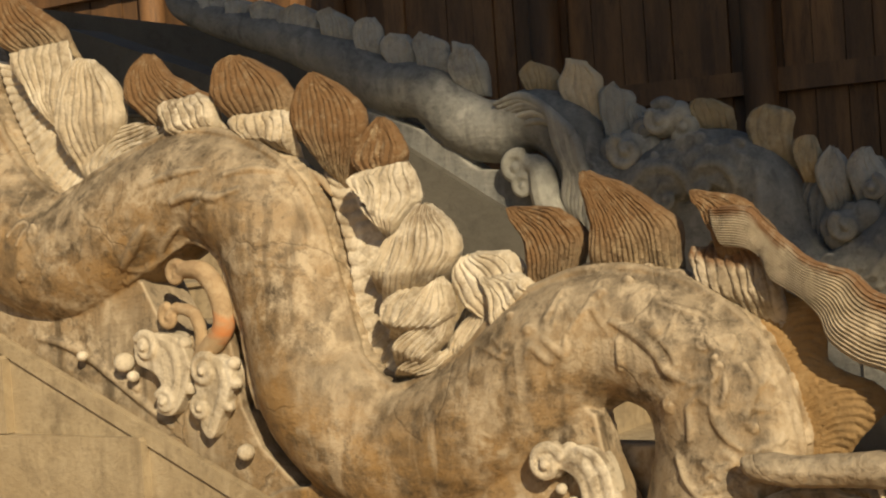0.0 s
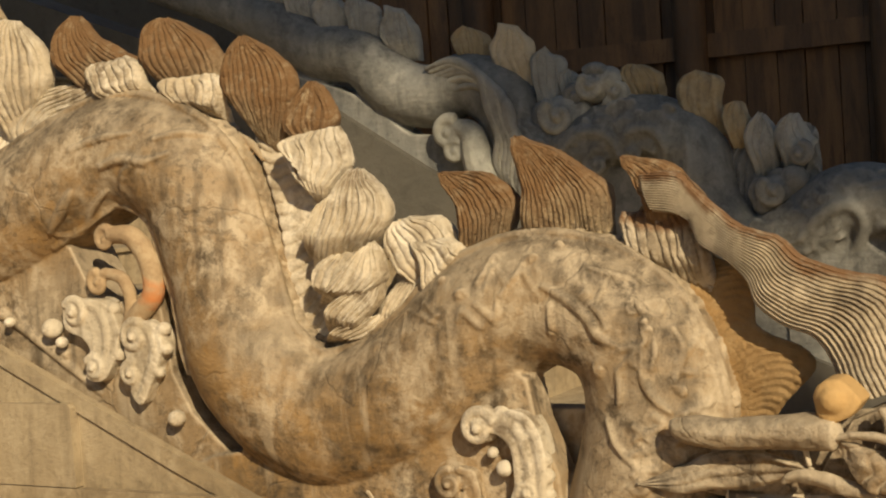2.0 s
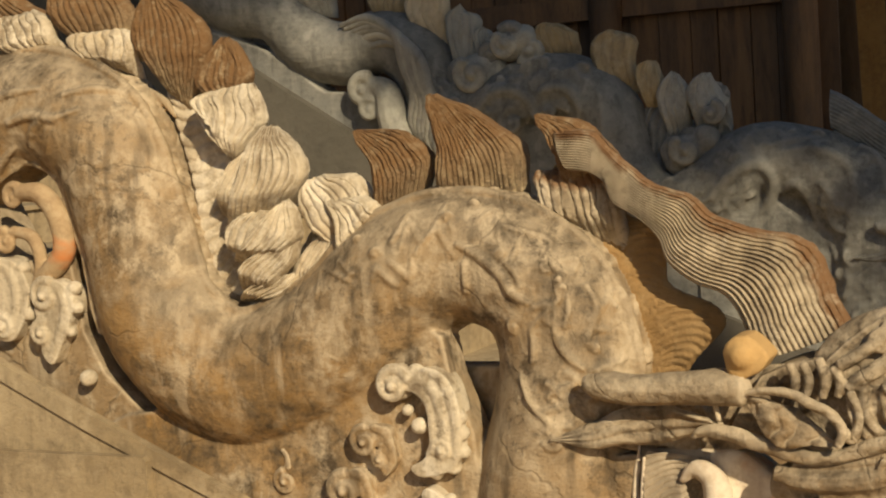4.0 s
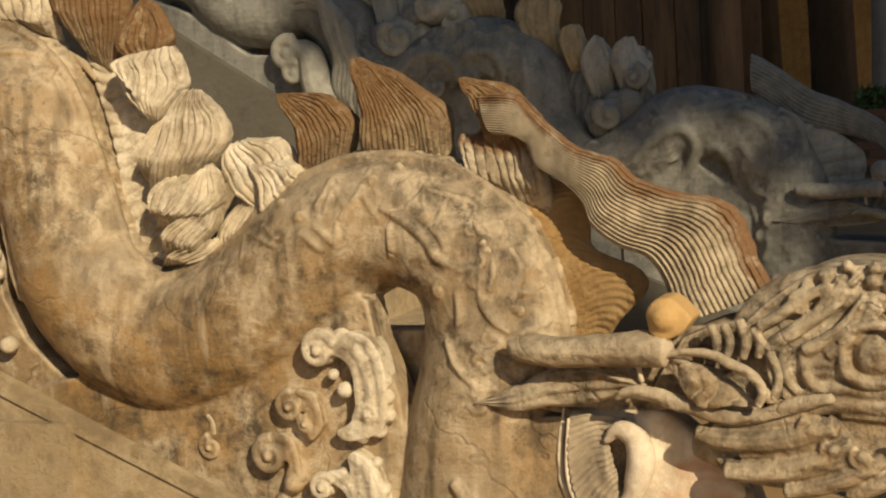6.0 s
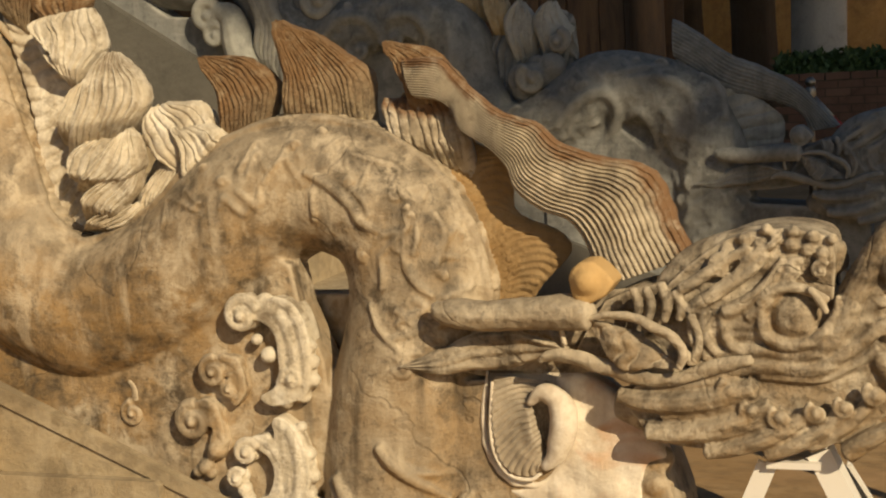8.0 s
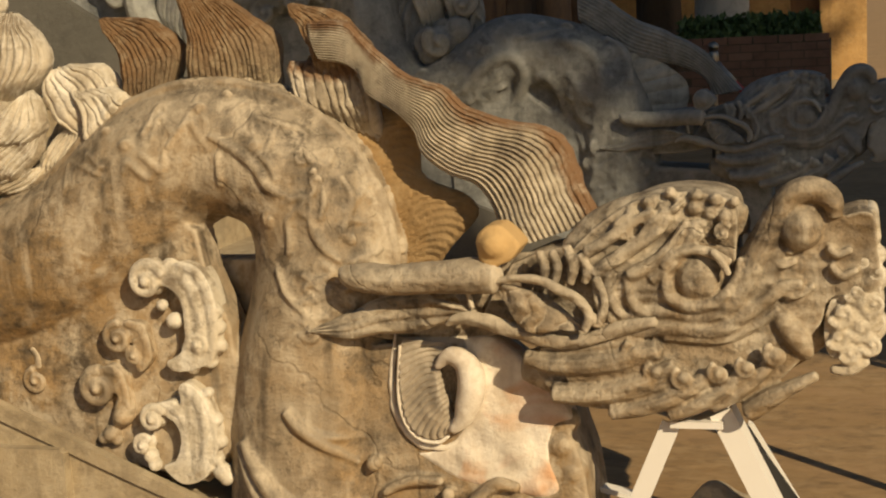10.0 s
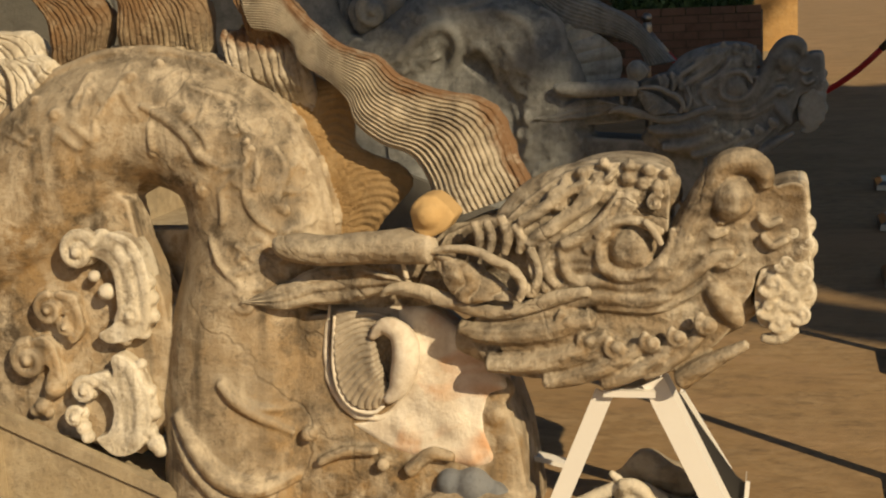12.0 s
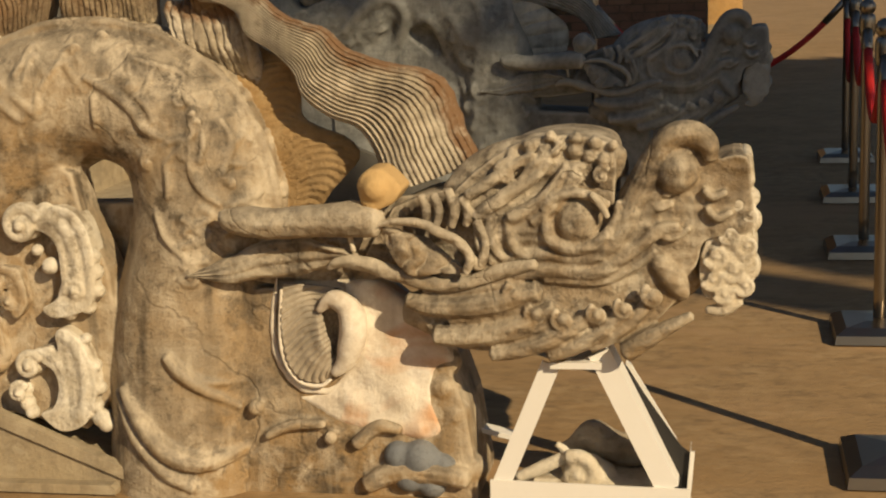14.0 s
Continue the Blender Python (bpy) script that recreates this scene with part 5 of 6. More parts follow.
fin_row(back, [(loc([(-5.911, 2.738), (-5.922, 2.821), (-5.938, 2.871), (-5.883, 2.888)]), loc([(-5.743, 2.716), (-5.744, 2.78), (-5.728, 2.835), (-5.813, 2.875)]), 4, 0.06, 0.05, -0.02)], SHADEPALE)
fin_row(back, [(loc([(-5.675, 2.672), (-5.717, 2.766), (-5.718, 2.82), (-5.649, 2.851)]), loc([(-5.502, 2.649), (-5.501, 2.719), (-5.485, 2.768), (-5.563, 2.816)]), 5, 0.06, 0.05, -0.02)], SHADEPALE)
fin_row(back, [(loc([(-5.452, 2.58), (-5.51, 2.698), (-5.465, 2.758), (-5.369, 2.788)]), loc([(-5.223, 2.551), (-5.208, 2.636), (-5.218, 2.708), (-5.32, 2.765)]), 7, 0.06, 0.05, -0.02)], SHADEPALE)
fin_row(back, [(loc([(-5.17, 2.51), (-5.188, 2.629), (-5.21, 2.703), (-5.115, 2.729)]), loc([(-4.974, 2.486), (-4.963, 2.577), (-4.983, 2.639), (-5.075, 2.694)]), 7, 0.06, 0.05, -0.02)], SHADEPALE)
fin_row(back, [(loc([(-4.918, 2.421), (-4.949, 2.539), (-4.932, 2.605), (-4.874, 2.632)]), loc([(-4.766, 2.403), (-4.767, 2.493), (-4.779, 2.563), (-4.826, 2.634)]), 5, 0.06, 0.05, -0.02)], SHADEPALE)
fin_row(back, [(loc([(-4.708, 2.318), (-4.755, 2.425), (-4.743, 2.484), (-4.69, 2.516)]), loc([(-4.535, 2.298), (-4.521, 2.376), (-4.521, 2.419), (-4.579, 2.495)]), 4, 0.06, 0.05, -0.02)], SHADEPALE)
fin_row(back, [(loc([(-4.501, 2.248), (-4.51, 2.368), (-4.534, 2.443), (-4.489, 2.5)]), loc([(-4.315, 2.227), (-4.311, 2.321), (-4.315, 2.4), (-4.366, 2.444)]), 7, 0.06, 0.05, -0.02)], SHADEPALE)
fin_row(back, [(loc([(-4.27, 2.17), (-4.303, 2.293), (-4.263, 2.36), (-4.26, 2.417)]), loc([(-4.072, 2.148), (-4.067, 2.242), (-4.107, 2.325), (-4.147, 2.377)]), 5, 0.06, 0.05, -0.02)], SHADEPALE)
fin_row(back, [(loc([(-3.327, 1.753), (-3.35, 1.921), (-3.351, 2.021), (-3.265, 2.075)]), loc([(-3.187, 1.74), (-3.174, 1.871), (-3.17, 1.997), (-3.247, 2.026)]), 4, 0.06, 0.05, -0.02)], SHADEPALE)
fin_row(back, [(loc([(-3.175, 1.77), (-3.183, 1.854), (-3.202, 1.906), (-3.146, 1.944)]), loc([(-3.06, 1.759), (-3.061, 1.826), (-3.054, 1.869), (-3.106, 1.913)]), 7, 0.06, 0.05, -0.02)], SHADEPALE)
fin_row(back, [(loc([(-2.16, 1.365), (-2.187, 1.492), (-2.161, 1.565), (-2.106, 1.624)]), loc([(-2.027, 1.356), (-2.016, 1.454), (-2.016, 1.505), (-2.072, 1.6)]), 4, 0.06, 0.05, -0.02)], SHADEPALE)
fin_row(back, [(loc([(-2.006, 1.383), (-2.031, 1.5), (-2.002, 1.567), (-1.949, 1.603)]), loc([(-1.838, 1.371), (-1.825, 1.461), (-1.871, 1.513), (-1.919, 1.599)]), 4, 0.06, 0.05, -0.02)], SHADEPALE)
fin_row(back, [(loc([(-3.797, 2.08), (-3.837, 2.172), (-3.803, 2.22), (-3.764, 2.241)]), loc([(-3.632, 2.062), (-3.612, 2.129), (-3.636, 2.183), (-3.706, 2.217)]), 7, 0.06, 0.05, -0.02)], GREYOCHRE)
fin_row(back, [(loc([(-2.803, 1.781), (-2.834, 1.862), (-2.832, 1.909), (-2.793, 1.934)]), loc([(-2.613, 1.763), (-2.608, 1.824), (-2.625, 1.871), (-2.715, 1.922)]), 6, 0.06, 0.05, -0.02)], GREYOCHRE)
fin_row(back, [(loc([(-2.486, 1.605), (-2.529, 1.748), (-2.504, 1.828), (-2.425, 1.866)]), loc([(-2.306, 1.59), (-2.312, 1.7), (-2.293, 1.806), (-2.396, 1.856)]), 4, 0.06, 0.05, -0.02)], GREYOCHRE)
fin_row(back, [(loc([(-2.272, 1.516), (-2.297, 1.611), (-2.282, 1.666), (-2.23, 1.688)]), loc([(-2.159, 1.507), (-2.157, 1.581), (-2.172, 1.628), (-2.196, 1.683)]), 4, 0.06, 0.05, -0.02)], GREYOCHRE)
fin_row(back, [(loc([(-3.563, 1.961), (-3.598, 2.096), (-3.557, 2.17), (-3.542, 2.233)]), loc([(-3.355, 1.94), (-3.351, 2.043), (-3.358, 2.109), (-3.441, 2.208)]), 5, 0.06, 0.05, -0.02)], SUNCREAM, "ribbed cream stone fin with a sun dapple put into its colour")
for q, mat in (([(-2.979, 1.827, 0.0899), (-2.897, 1.849, 0.0835), (-3.061, 1.819, 0.0603), (-2.871, 1.772, 0.0536)], SHADEPALE), ([(-3.169, 1.684, 0.1215), (-3.07, 1.693, 0.0784), (-3.253, 1.669, 0.0672)], SHADEPALE), ([(-2.027, 1.216, 0.0954), (-1.94, 1.267, 0.0781), (-2.087, 1.163, 0.0733)], SHADEGREY)):
    m = Mesh()
    for x, z, r in loc(q):
        m.ball(x, -0.06, z, r, n=10, sy=0.8)
    x, z, r = loc(q)[0]
    m.curl(x, z, r * 0.8, 120, 1.3, 0.36, y=-0.06 - 0.7 * r, lift=0.01)
    part("cloud_scroll", m, mat, back, "rounded carved stone cloud", fuse=0.009, relax=2)
for root, tip in (([(-2.346, 1.23), (-2.271, 1.023), (-2.147, 0.917)], [(-2.29, 1.401), (-2.206, 1.553), (-2.089, 1.581), (-2.011, 1.466), (-2.05, 1.299), (-2.047, 1.127)]),
                  ([(-2.161, 0.917), (-2.015, 0.955), (-1.868, 1.062)], [(-2.075, 1.129), (-2.016, 1.382), (-1.935, 1.545), (-1.839, 1.523), (-1.809, 1.339), (-1.835, 1.144)])):
    part("fin", Mesh().fin(loc(root), loc(tip), y=0.02, ridges=9, thick=0.06, depth=0.016, sway=0.4, wob=2.0), SHADEGREY, back)
for k in range(7):
    o = k * 0.030
    m = Mesh().tube([(x + o * 0.75, z - o * 0.75 + 0.01 * math.sin(3 * k), r, y) for (x, z, r), y in zip(loc([(-3.962, 2.017, 0.013), (-3.761, 2.037, 0.028), (-3.592, 1.932, 0.034), (-3.552, 1.772, 0.034), (-3.502, 1.613, 0.034), (-3.535, 1.459, 0.028), (-3.499, 1.332, 0.016)]), (-0.14, -0.185, -0.2, -0.195, -0.19, -0.17, -0.14))], n=50, seg=10)
    part("mane_strand", m, SHADEPALE if k % 3 == 1 else SHADEGREY, back)
for k, (x, z, r) in enumerate(loc([(-2.008, 1.276, 0.069), (-2.102, 1.208, 0.064), (-1.897, 1.398, 0.057), (-1.938, 1.185, 0.052)])):
    m = Mesh().curl(x, z, r, 40 * k, 1.3, 0.45, y=-0.06 - 0.012 * (k % 3), way=1 if k % 2 else -1, lift=0.015)
    m.ball(x, -0.02, z, r * 0.7, n=9)
    part("cloud_scroll", m, SHADEGREY, back, fuse=0.007, relax=1)
for k, (x, z, r) in enumerate(loc([(-3.267, 1.71, 0.079), (-3.121, 1.658, 0.084), (-2.961, 1.855, 0.077), (-2.854, 1.785, 0.071), (-3.079, 1.791, 0.066)])):
    m = Mesh().curl(x, z, r, 70 * k, 1.3, 0.5, y=-0.08, way=1 if k % 2 else -1, lift=0.015)
    m.ball(x, -0.03, z, r * 0.75, n=9)
    part("cloud_scroll", m, SHADEPALE if k % 2 else SHADEGREY, back, fuse=0.007, relax=1)
part("back_plate", Mesh().fin(loc([(-1.325, 1.222), (-1.137, 1.044), (-1.064, 0.789)]), loc([(-1.292, 1.36), (-1.13, 1.239), (-0.944, 1.09), (-0.788, 0.945), (-0.819, 0.781)]), thick=0.04, ridges=10), SHADEPALE, back)
part("crest", Mesh().fin(loc([(-1.322, 1.281), (-1.205, 1.205), (-1.067, 1.1), (-0.819, 1.033), (-0.71, 0.973), (-0.671, 0.888)]), loc([(-1.323, 1.472), (-1.198, 1.4), (-1.061, 1.295), (-0.896, 1.217), (-0.707, 1.111), (-0.522, 0.91)]), along=True, ridges=9, depth=0.007, thick=0.05, nu=80, nv=60), SHADEGREY, back)
build_head(back, SHADEGREY, SHADEPALE, SHADEGREY, fine=0.009)

# ---- steel trestle under the head ----
st = thing("steel_trestle", (0, 0, 0), "white painted angle-steel trestle propping the dragon head", "trestle")


def angle_bar(name, a, c, y, w=0.05, turn=1):
    """Steel angle from a to c in the upright plane y."""
    (x0, z0), (x1, z1) = a, c
    k = math.hypot(x1 - x0, z1 - z0)
    nx, nz = (z1 - z0) / k * w / 2, -(x1 - x0) / k * w / 2
    m = Mesh()
    m.prism([(x0 - nx, z0 - nz), (x0 + nx, z0 + nz), (x1 + nx, z1 + nz), (x1 - nx, z1 - nz)], y, y + 0.006)
    s = turn
    m.prism([(x0 + s * nx, z0 + s * nz), (x0 + s * nx * 0.78, z0 + s * nz * 0.78), (x1 + s * nx * 0.78, z1 + s * nz * 0.78), (x1 + s * nx, z1 + s * nz)], y + 0.006, y + 0.075)
    part(name, m, STEEL, st, smooth=False)


angle_bar("leg", *[(-0.429, 0.37), (-0.561, 0.058)], -0.18, 0.046, -1)
angle_bar("leg", *[(-0.311, 0.4), (-0.149, 0.052)], -0.18, 0.056, -1)
angle_bar("base_bar", *[(-0.59, 0.04), (-0.094, 0.03)], -0.187, 0.055, 1)
angle_bar("leg", *[(-0.253, 0.33), (-0.129, 0.113)], -0.04, 0.014, 1)
angle_bar("base_bar", *[(-0.09, 0.131), (-0.1, 0.024)], -0.12, 0.011, 1)
angle_bar("tie_bar", *[(-0.655, 0.127), (-0.55, 0.102)], 0.02, 0.012, 1)
# Near-black colour holds the shade on the leg's inner web.
WEBSHADE = material("web_shade", (0.012, 0.011, 0.010), (0.006, 0.006, 0.006), (0.03, 0.026, 0.02), rough=0.6, stain=0.2, bump=0.05)
part("web_plate", Mesh().prism([(-0.31, 0.372), (-0.279, 0.37), (-0.249, 0.341), (-0.206, 0.269), (-0.119, 0.138), (-0.096, 0.119), (-0.102, 0.019), (-0.139, 0.012), (-0.223, 0.224)], -0.105, -0.095), WEBSHADE, st, "inner web of the trestle leg with its shade put into the colour", smooth=False)
m = Mesh()
(xa, za), (xb, zb) = (-0.429, 0.368), (-0.304, 0.396)
m.box(xa, xb, -0.2, 0.04, za - 0.004, za + 0.012)
part("top_plate", m, STEEL, st, smooth=False)
fr = Mesh()
for x, z, r in [(-0.396, 0.07, 0.033), (-0.354, 0.053, 0.045), (-0.322, 0.042, 0.039), (-0.383, 0.025, 0.046)]:
    fr.ball(x, -0.06, z, r, n=10)
x, z, r = (-0.379, 0.055, 0.052)
fr.curl(x, z, r, 120, 1.3, 0.4, y=-0.1, way=-1)
fl = Mesh().tube([(-0.535, 0.035, 0.015), (-0.469, 0.065, 0.018), (-0.41, 0.1, 0.015), (-0.431, 0.129, 0.008)], y=-0.08, n=20, seg=10)
# Lump lies in shade; its darker brown stone carries that shade.
lump = Mesh().tube([(-0.441, 0.085, 0.012), (-0.36, 0.11, 0.037), (-0.273, 0.089, 0.046), (-0.187, 0.084, 0.04), (-0.152, 0.016, 0.037)], y=0.02, n=30, seg=14, bump=lambda u, a, p: 0.02 * noise.noise(Vector(p) * 12))
fr.box(fr.v[0][0] - 0.1, fr.v[0][0] + 0.2, -0.1, 0.06, 0.0, 0.04)
fg = thing("stone_fragment", (0, 0, 0), "broken carved stone scroll lying under the trestle", "stone fragment")
part("scroll", fr, PALE, fg, fuse=0.007, relax=2)
part("flame", fl, PALE, fg)
part("rubble", lump, HEADST, fg)


# ---- rope barrier ----
def stanchion(x, y):
    e = thing("barrier_post", (x, y, 0), "chrome rope barrier post with square base", "barrier post", "rope barrier posts")
    part("pole", Mesh().tube([(0, 0.02, 0.022), (0, 0.5, 0.022), (0, 0.96, 0.022)], n=8, seg=20), CHROME, e)
    m = Mesh()
    for h, w in ((0.0, 0.16), (0.03, 0.155), (0.05, 0.12), (0.058, 0.05)):
        m.v += [(-w, -w, h), (w, -w, h), (w, w, h), (-w, w, h)]
    m.f += [(3, 2, 1, 0), (12, 13, 14, 15)] + [(4 * i + j, 4 * i + (j + 1) % 4, 4 * i + 4 + (j + 1) % 4, 4 * i + 4 + j) for i in range(3) for j in range(4)]
    part("base_plate", m, CHROME, e, smooth=False)
    part("collar", Mesh().tube([(0, 0.93, 0.03), (0, 0.95, 0.034), (0, 1.0, 0.034), (0, 1.02, 0.028)], n=10, seg=20), CHROME, e)
    part("cap", Mesh().ball(0, 0, 1.05, 0.034), CHROME, e)
    return e


POSTS = [(0.45 + 0.06 * i, 0.15 + 1.32 * i) for i in range(5)]
for x, y in POSTS:
    stanchion(x, y)


def rope(a, c, sag):
    """Sagging red rope with chrome end hooks."""
    e = thing("barrier_rope", (*a, 0.97), "sagging red velvet barrier rope with chrome ends", "rope", "barrier ropes")
    pts = []
    for i in range(25):
        u = i / 24
        pts.append(((c[0] - a[0]) * u, (c[1] - a[1]) * u, -sag * 4 * u * (1 - u)))
    def bar(p, r):
        m = Mesh()
        n, seg = len(p), 10
        ax = Vector((c[0] - a[0], c[1] - a[1], 0)).normalized()
        for i, q in enumerate(p):
            t = (Vector(p[min(i + 1, n - 1)]) - Vector(p[max(i - 1, 0)])).normalized()
            s = Vector((-ax.y, ax.x, 0))
            w = t.cross(s)
            for j in range(seg):
                k = 2 * math.pi * j / seg
                m.v.append(tuple(Vector(q) + (s * math.cos(k) + w * math.sin(k)) * r))
        m.f = [(i * seg + j, i * seg + (j + 1) % seg, (i + 1) * seg + (j + 1) % seg, (i + 1) * seg + j) for i in range(n - 1) for j in range(seg)]
        m.f += [tuple(range(seg)), tuple(range((n - 1) * seg, n * seg))]
        return m
    part("rope_body", bar(pts[2:-2], 0.019), ROPE, e)
    part("hook", bar(pts[:3], 0.022), CHROME, e)
    part("hook", bar(pts[-3:], 0.022), CHROME, e)


for i in range(4):
    rope(POSTS[i], POSTS[i + 1], 0.42 if i == 3 else 0.30)
rope(POSTS[4], (-0.85, 5.75), 0.48)
stanchion(-0.85, 5.75)


# ---- dark timber wall behind ----
tw = thing("timber_wall", (0, 9.6, 0), "dark brown timber plank wall with posts in deep shade", "wall")
rng = random.Random(12)
x = -20.0
while x < -2.5:
    w = rng.uniform(0.22, 0.34)
    k = rng.uniform(-0.02, 0.02)
    part("plank", Mesh().prism([(x, 0), (x + w - 0.012, 0), (x + w - 0.012, 6.5), (x, 6.5)], k, k + 0.04), WOOD, tw, smooth=False)
    x += w
for x in (-17.5, -14.6, -11.8, -9.2, -6.6, -4.4, -2.6):
    part("post", Mesh().tube([(x, 0, 0.16), (x, 3, 0.155), (x, 6.5, 0.15)], y=-0.16, n=6, seg=20), WOOD, tw)
part("backing", Mesh().box(-20, -2.5, 0.05, 0.15, 0, 6.5), WOOD, tw, smooth=False)
for z in (2.35, 4.4):
    part("cross_beam", Mesh().box(-20, -2.5, -0.12, 0.0, z, z + 0.22), WOOD, tw, smooth=False)


# ---- trees ----
def trunk_mesh(h, r, seed):
    rg = random.Random(seed)
    a, c = rg.uniform(-0.25, 0.25), rg.uniform(-0.2, 0.2)
    return Mesh().tube([(0, -0.05, r * 1.5, 0), (0.02, 0.25, r * 1.1, 0), (a * 0.3, h * 0.35, r, c * 0.4), (a * 0.7, h * 0.7, r * 0.8, c), (a, h, r * 0.6, c)],
                       n=40, seg=26, bump=lambda u, an, p: 0.12 * r * abs(math.sin(an * 5 + 2 * noise.noise((u * 6, seed, 1)))) * (1 - 0.3 * u))


def tree(x, y, h, r, crown_r, seed, leaves, label, lime=False, leaf=0.16, lean=0.0):
    rg = random.Random(seed)
    e = thing("tree", (x, y, 0), label, "tree", "courtyard trees")
    t = part("trunk", trunk_mesh(h, r, seed) if not lean else Mesh().tube([(0.707 * lean, -0.05, r * 1.4, 0.707 * lean), (0.66 * lean, 0.5, r, 0.66 * lean), (0.4 * lean, h * 0.5, r * 0.9, 0.4 * lean), (0, h, r * 0.6, 0)], n=40, seg=20), BARK, e)
    if lime:
        m = trunk_mesh(h, r * 1.03, seed)
        keep = 26 * 12
        m.f, m.v = [f for f in m.f if max(f) < keep], m.v[:keep]
        part("limewash_band", m, LIME, t, "worn white limewash on the trunk foot")
    ends = []
    for k in range(9):
        a = k * 2.4 + rg.uniform(-0.4, 0.4)
        ln, up = crown_r * rg.uniform(0.4, 0.6), crown_r * rg.uniform(-0.15, 0.6)
        p = [(0, h * 0.85, r * 0.45, 0), (ln * 0.5 * math.cos(a), h + up * 0.35, r * 0.3, ln * 0.5 * math.sin(a)), (ln * math.cos(a), h + up, r * 0.12, ln * math.sin(a))]
        part("limb", Mesh().tube(p, n=12, seg=8), BARK, e)
        ends.append((p[2][0], p[2][3], p[2][1]))
    m = Mesh()
    clumps = [(q[0], q[1], q[2], crown_r * rg.uniform(0.3, 0.42)) for q in ends] + [(rg.uniform(-0.45, 0.45) * crown_r, rg.uniform(-0.45, 0.45) * crown_r, h + rg.uniform(0.0, 0.6) * crown_r, crown_r * rg.uniform(0.3, 0.45)) for _ in range(14)]
    for _ in range(leaves):
        cx, cy, cz, cr = rg.choice(clumps)
        d = Vector((rg.gauss(0, 1), rg.gauss(0, 1), rg.gauss(0, 1))).normalized() * cr * rg.random() ** 0.4
        o = Vector((cx, cy, cz)) + d
        s = leaf * rg.uniform(0.7, 1.4)
        rot = Euler((rg.uniform(0, 6.3), rg.uniform(0, 6.3), rg.uniform(0, 6.3))).to_matrix()
        k = len(m.v)
        m.v += [tuple(o + rot @ Vector(v)) for v in ((-s, 0, 0), (0, s * 0.45, 0.1 * s), (s, 0, -0.1 * s), (0, -s * 0.45, 0.1 * s))]
        m.f.append((k, k + 1, k + 2, k + 3))
    part("crown", m, LEAF, e)
    return e


# Unseen trees, added towards the sun to shade the far dragon and paving.
S, U, V = SUN_TO, Vector((0.707, 0.707, 0)), Vector((-0.72 * math.sin(SUN_EL), 0.69 * math.sin(SUN_EL), math.cos(SUN_EL)))
for k, (u, v, dist, cr, lean) in enumerate(((3.5, 4.3, 15, 4.1, 0), (-1.0, 7.8, 17, 3.5, 4.7), (2.8, 9.0, 19, 4.2, 0), (7.0, 8.0, 19, 4.5, 0), (7.6, 3.2, 18, 2.8, 0), (4.1, 1.9, 14, 2.7, 0))):
    q = U * u + V * v + S * dist
    tree(q.x, q.y, q.z - 0.35 * cr, 0.26, cr, 40 + k, 15000, "unseen broadleaf tree added to shade the far dragon and paving", leaf=0.26, lean=lean)


# ---- far side of the courtyard ----
def bare_trunk(x, y, r, seed, lime):
    e = thing("tree", (x, y, 0), "old courtyard tree trunk with limewashed foot" if lime else "old brown courtyard tree trunk with rough bark", "tree", "courtyard trees")
    t = part("trunk", trunk_mesh(7.0, r, seed), BARK, e)
    if lime:
        m = trunk_mesh(7.0, r * 1.04, seed)
        m.f, m.v = [f for f in m.f if max(f) < 26 * 13], m.v[:26 * 13]
        part("limewash_band", m, LIME, t, "worn white limewash on the trunk foot")
    m = Mesh()
    rg = random.Random(seed)
    for _ in range(1500):
        o = Vector((rg.gauss(0, 1.5), rg.gauss(0, 1.5), 7.4 + rg.gauss(0, 0.9)))
        s = 0.2 * rg.uniform(0.7, 1.4)
        rot = Euler((rg.uniform(0, 6.3), rg.uniform(0, 6.3), rg.uniform(0, 6.3))).to_matrix()
        k = len(m.v)
        m.v += [tuple(o + rot @ Vector(v)) for v in ((-s, 0, 0), (0, s * 0.45, 0.1 * s), (s, 0, -0.1 * s), (0, -s * 0.45, 0.1 * s))]
        m.f.append((k, k + 1, k + 2, k + 3))
    part("crown", m, LEAF, e)


for k, (tx, ty, r, lime) in enumerate(((-1.357, 12, 0.24, True), (-2.059, 12.6, 0.22, False), (-3.012, 11.5, 0.26, False), (-2.888, 13, 0.2, False))):
    bare_trunk(tx, ty, r, 70 + k, lime)

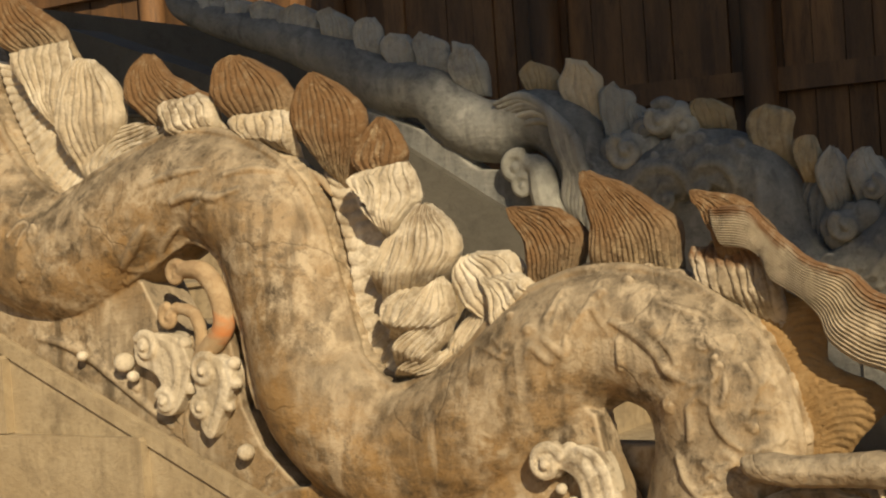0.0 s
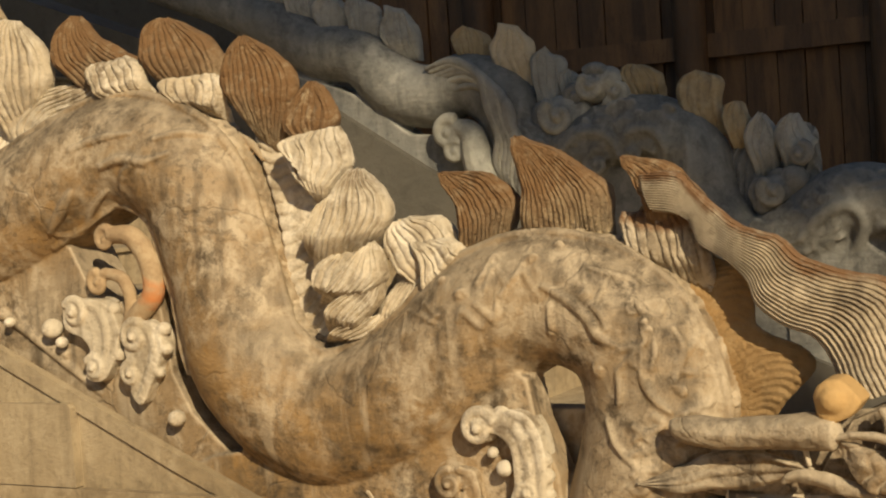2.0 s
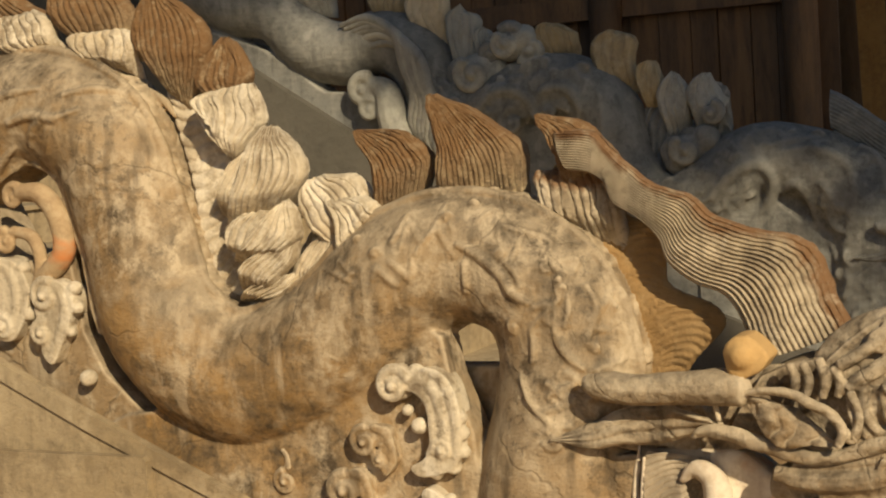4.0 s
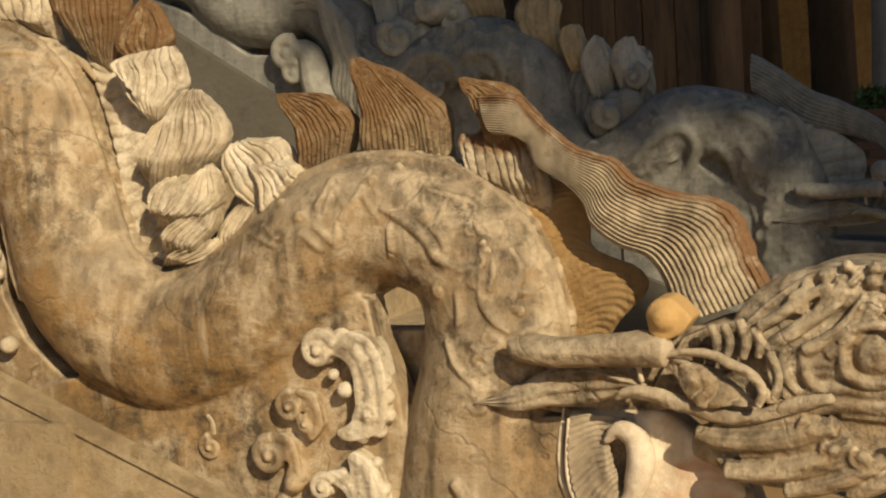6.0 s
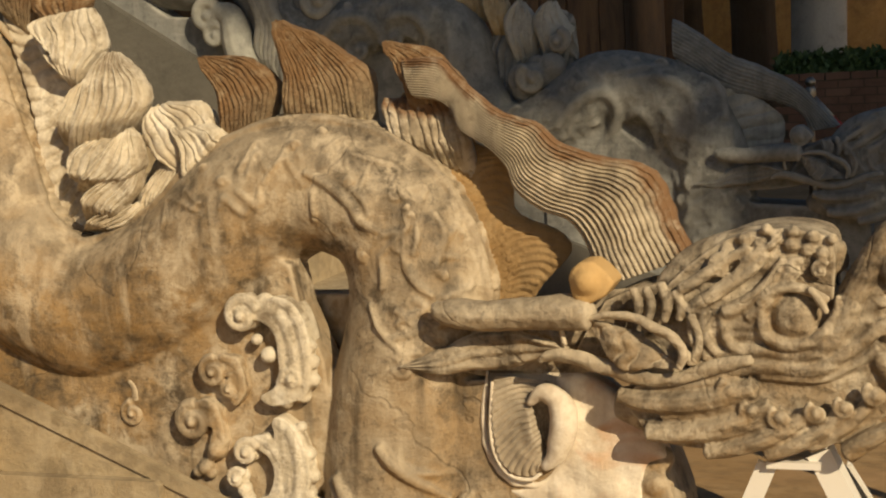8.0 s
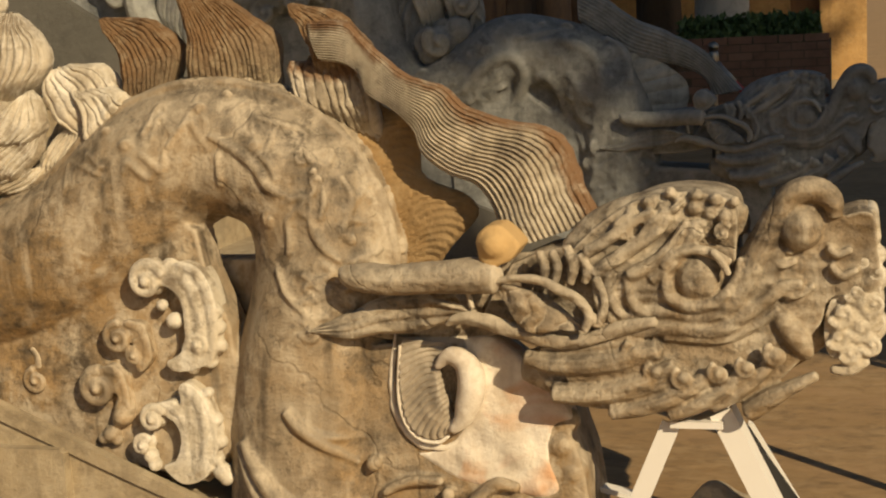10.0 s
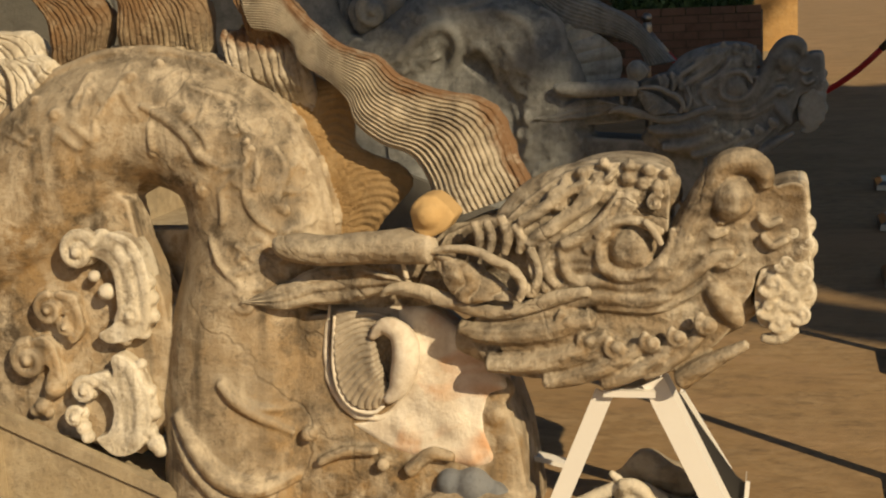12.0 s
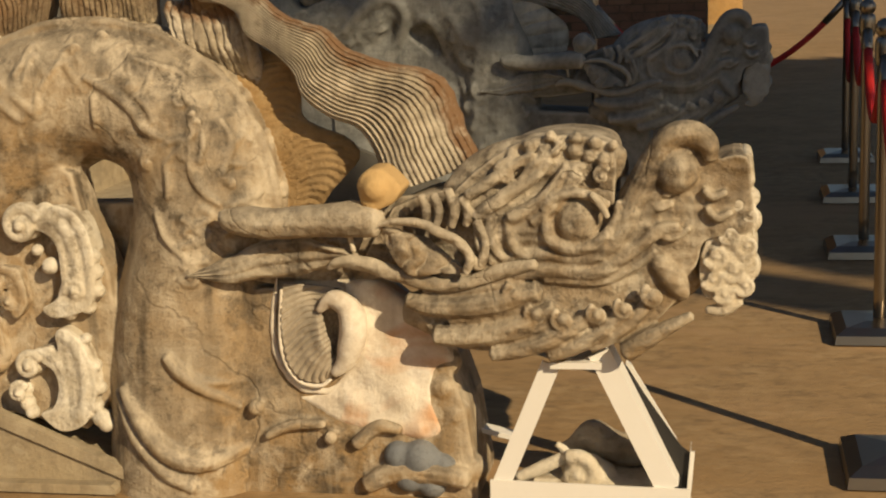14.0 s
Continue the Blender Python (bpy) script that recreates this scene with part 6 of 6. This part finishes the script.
(hx0, hz0), (hx1, hz1) = (-1.579, 0.714), (-0.354, 0.907)
pl = thing("brick_planter", (0, 10.2, 0), "low dark brick planter box holding a clipped hedge", "planter")
for row in range(int(hz1 / 0.075) + 1):
    for k in range(int((hx1 - hx0) / 0.23) + 1):
        x = hx0 + k * 0.23 + (0.115 if row % 2 else 0)
        part("brick", Mesh().box(x, min(x + 0.22, hx0 + 0.23 * int((hx1 - hx0) / 0.23) + 0.225), 0, 0.11, row * 0.075, row * 0.075 + 0.067), BRICKM, pl, smooth=False)
part("core", Mesh().box(hx0 + 0.05, hx1 + 0.15, 0.012, 0.9, 0, hz1 - 0.01), SOIL, pl, smooth=False)
hm = Mesh()
rg = random.Random(8)
for _ in range(6000):
    a = rg.uniform(0, math.pi)
    o = Vector((rg.uniform(hx0 - 0.02, hx1 + 0.05), 10.65 + 0.42 * math.cos(a) * rg.uniform(0.7, 1), hz1 - 0.02 + (0.24 + 0.05 * math.sin(rg.uniform(0, 6))) * math.sin(a) * rg.uniform(0.5, 1)))
    s = 0.035 * rg.uniform(0.7, 1.5)
    rot = Euler((rg.uniform(0, 6.3), rg.uniform(0, 6.3), rg.uniform(0, 6.3))).to_matrix()
    k = len(hm.v)
    hm.v += [tuple(o + rot @ Vector(v)) for v in ((-s, 0, 0), (0, s * 0.5, 0.1 * s), (s, 0, -0.1 * s), (0, -s * 0.5, 0.1 * s))]
    hm.f.append((k, k + 1, k + 2, k + 3))
tagged(part("hedge", hm, LEAF), "clipped dark green leafy hedge in the planter", "hedge", kind="stuff")

# ochre gatehouse and its dark posts, far behind
OCHRE = material("ochre_render", (0.52, 0.30, 0.10), (0.22, 0.12, 0.05), (0.64, 0.42, 0.18), stain=0.3, lichen=0.4)
gh = thing("gatehouse", (0, 15, 0), "ochre plastered gatehouse with dark timber posts", "building")
(g0, _), (g1, _), (g2, _) = (-1.452, 1.149), (-0.746, 1.11), (-0.387, 1.09)
part("wall", Mesh().box(-9.0, g1, 0, 0.3, 0, 4.5), OCHRE, gh, smooth=False)
part("doorway", Mesh().box(g1, g2, 0.12, 0.3, 0, 4.5), WOOD, gh, smooth=False)
part("pillar", Mesh().box(g2, g2 + 0.55, -0.1, 0.3, 0.25, 4.5), OCHRE, gh, smooth=False)
part("plinth", Mesh().box(g2 - 0.08, g2 + 0.63, -0.18, 0.3, 0, 0.25), SLAB, gh, smooth=False)
part("roof", Mesh().prism([(-9.6, 4.5), (g2 + 1.2, 4.5), (g2 + 0.6, 5.6), (-9.0, 5.6)], -0.8, 1.2), WOOD, gh, smooth=False)
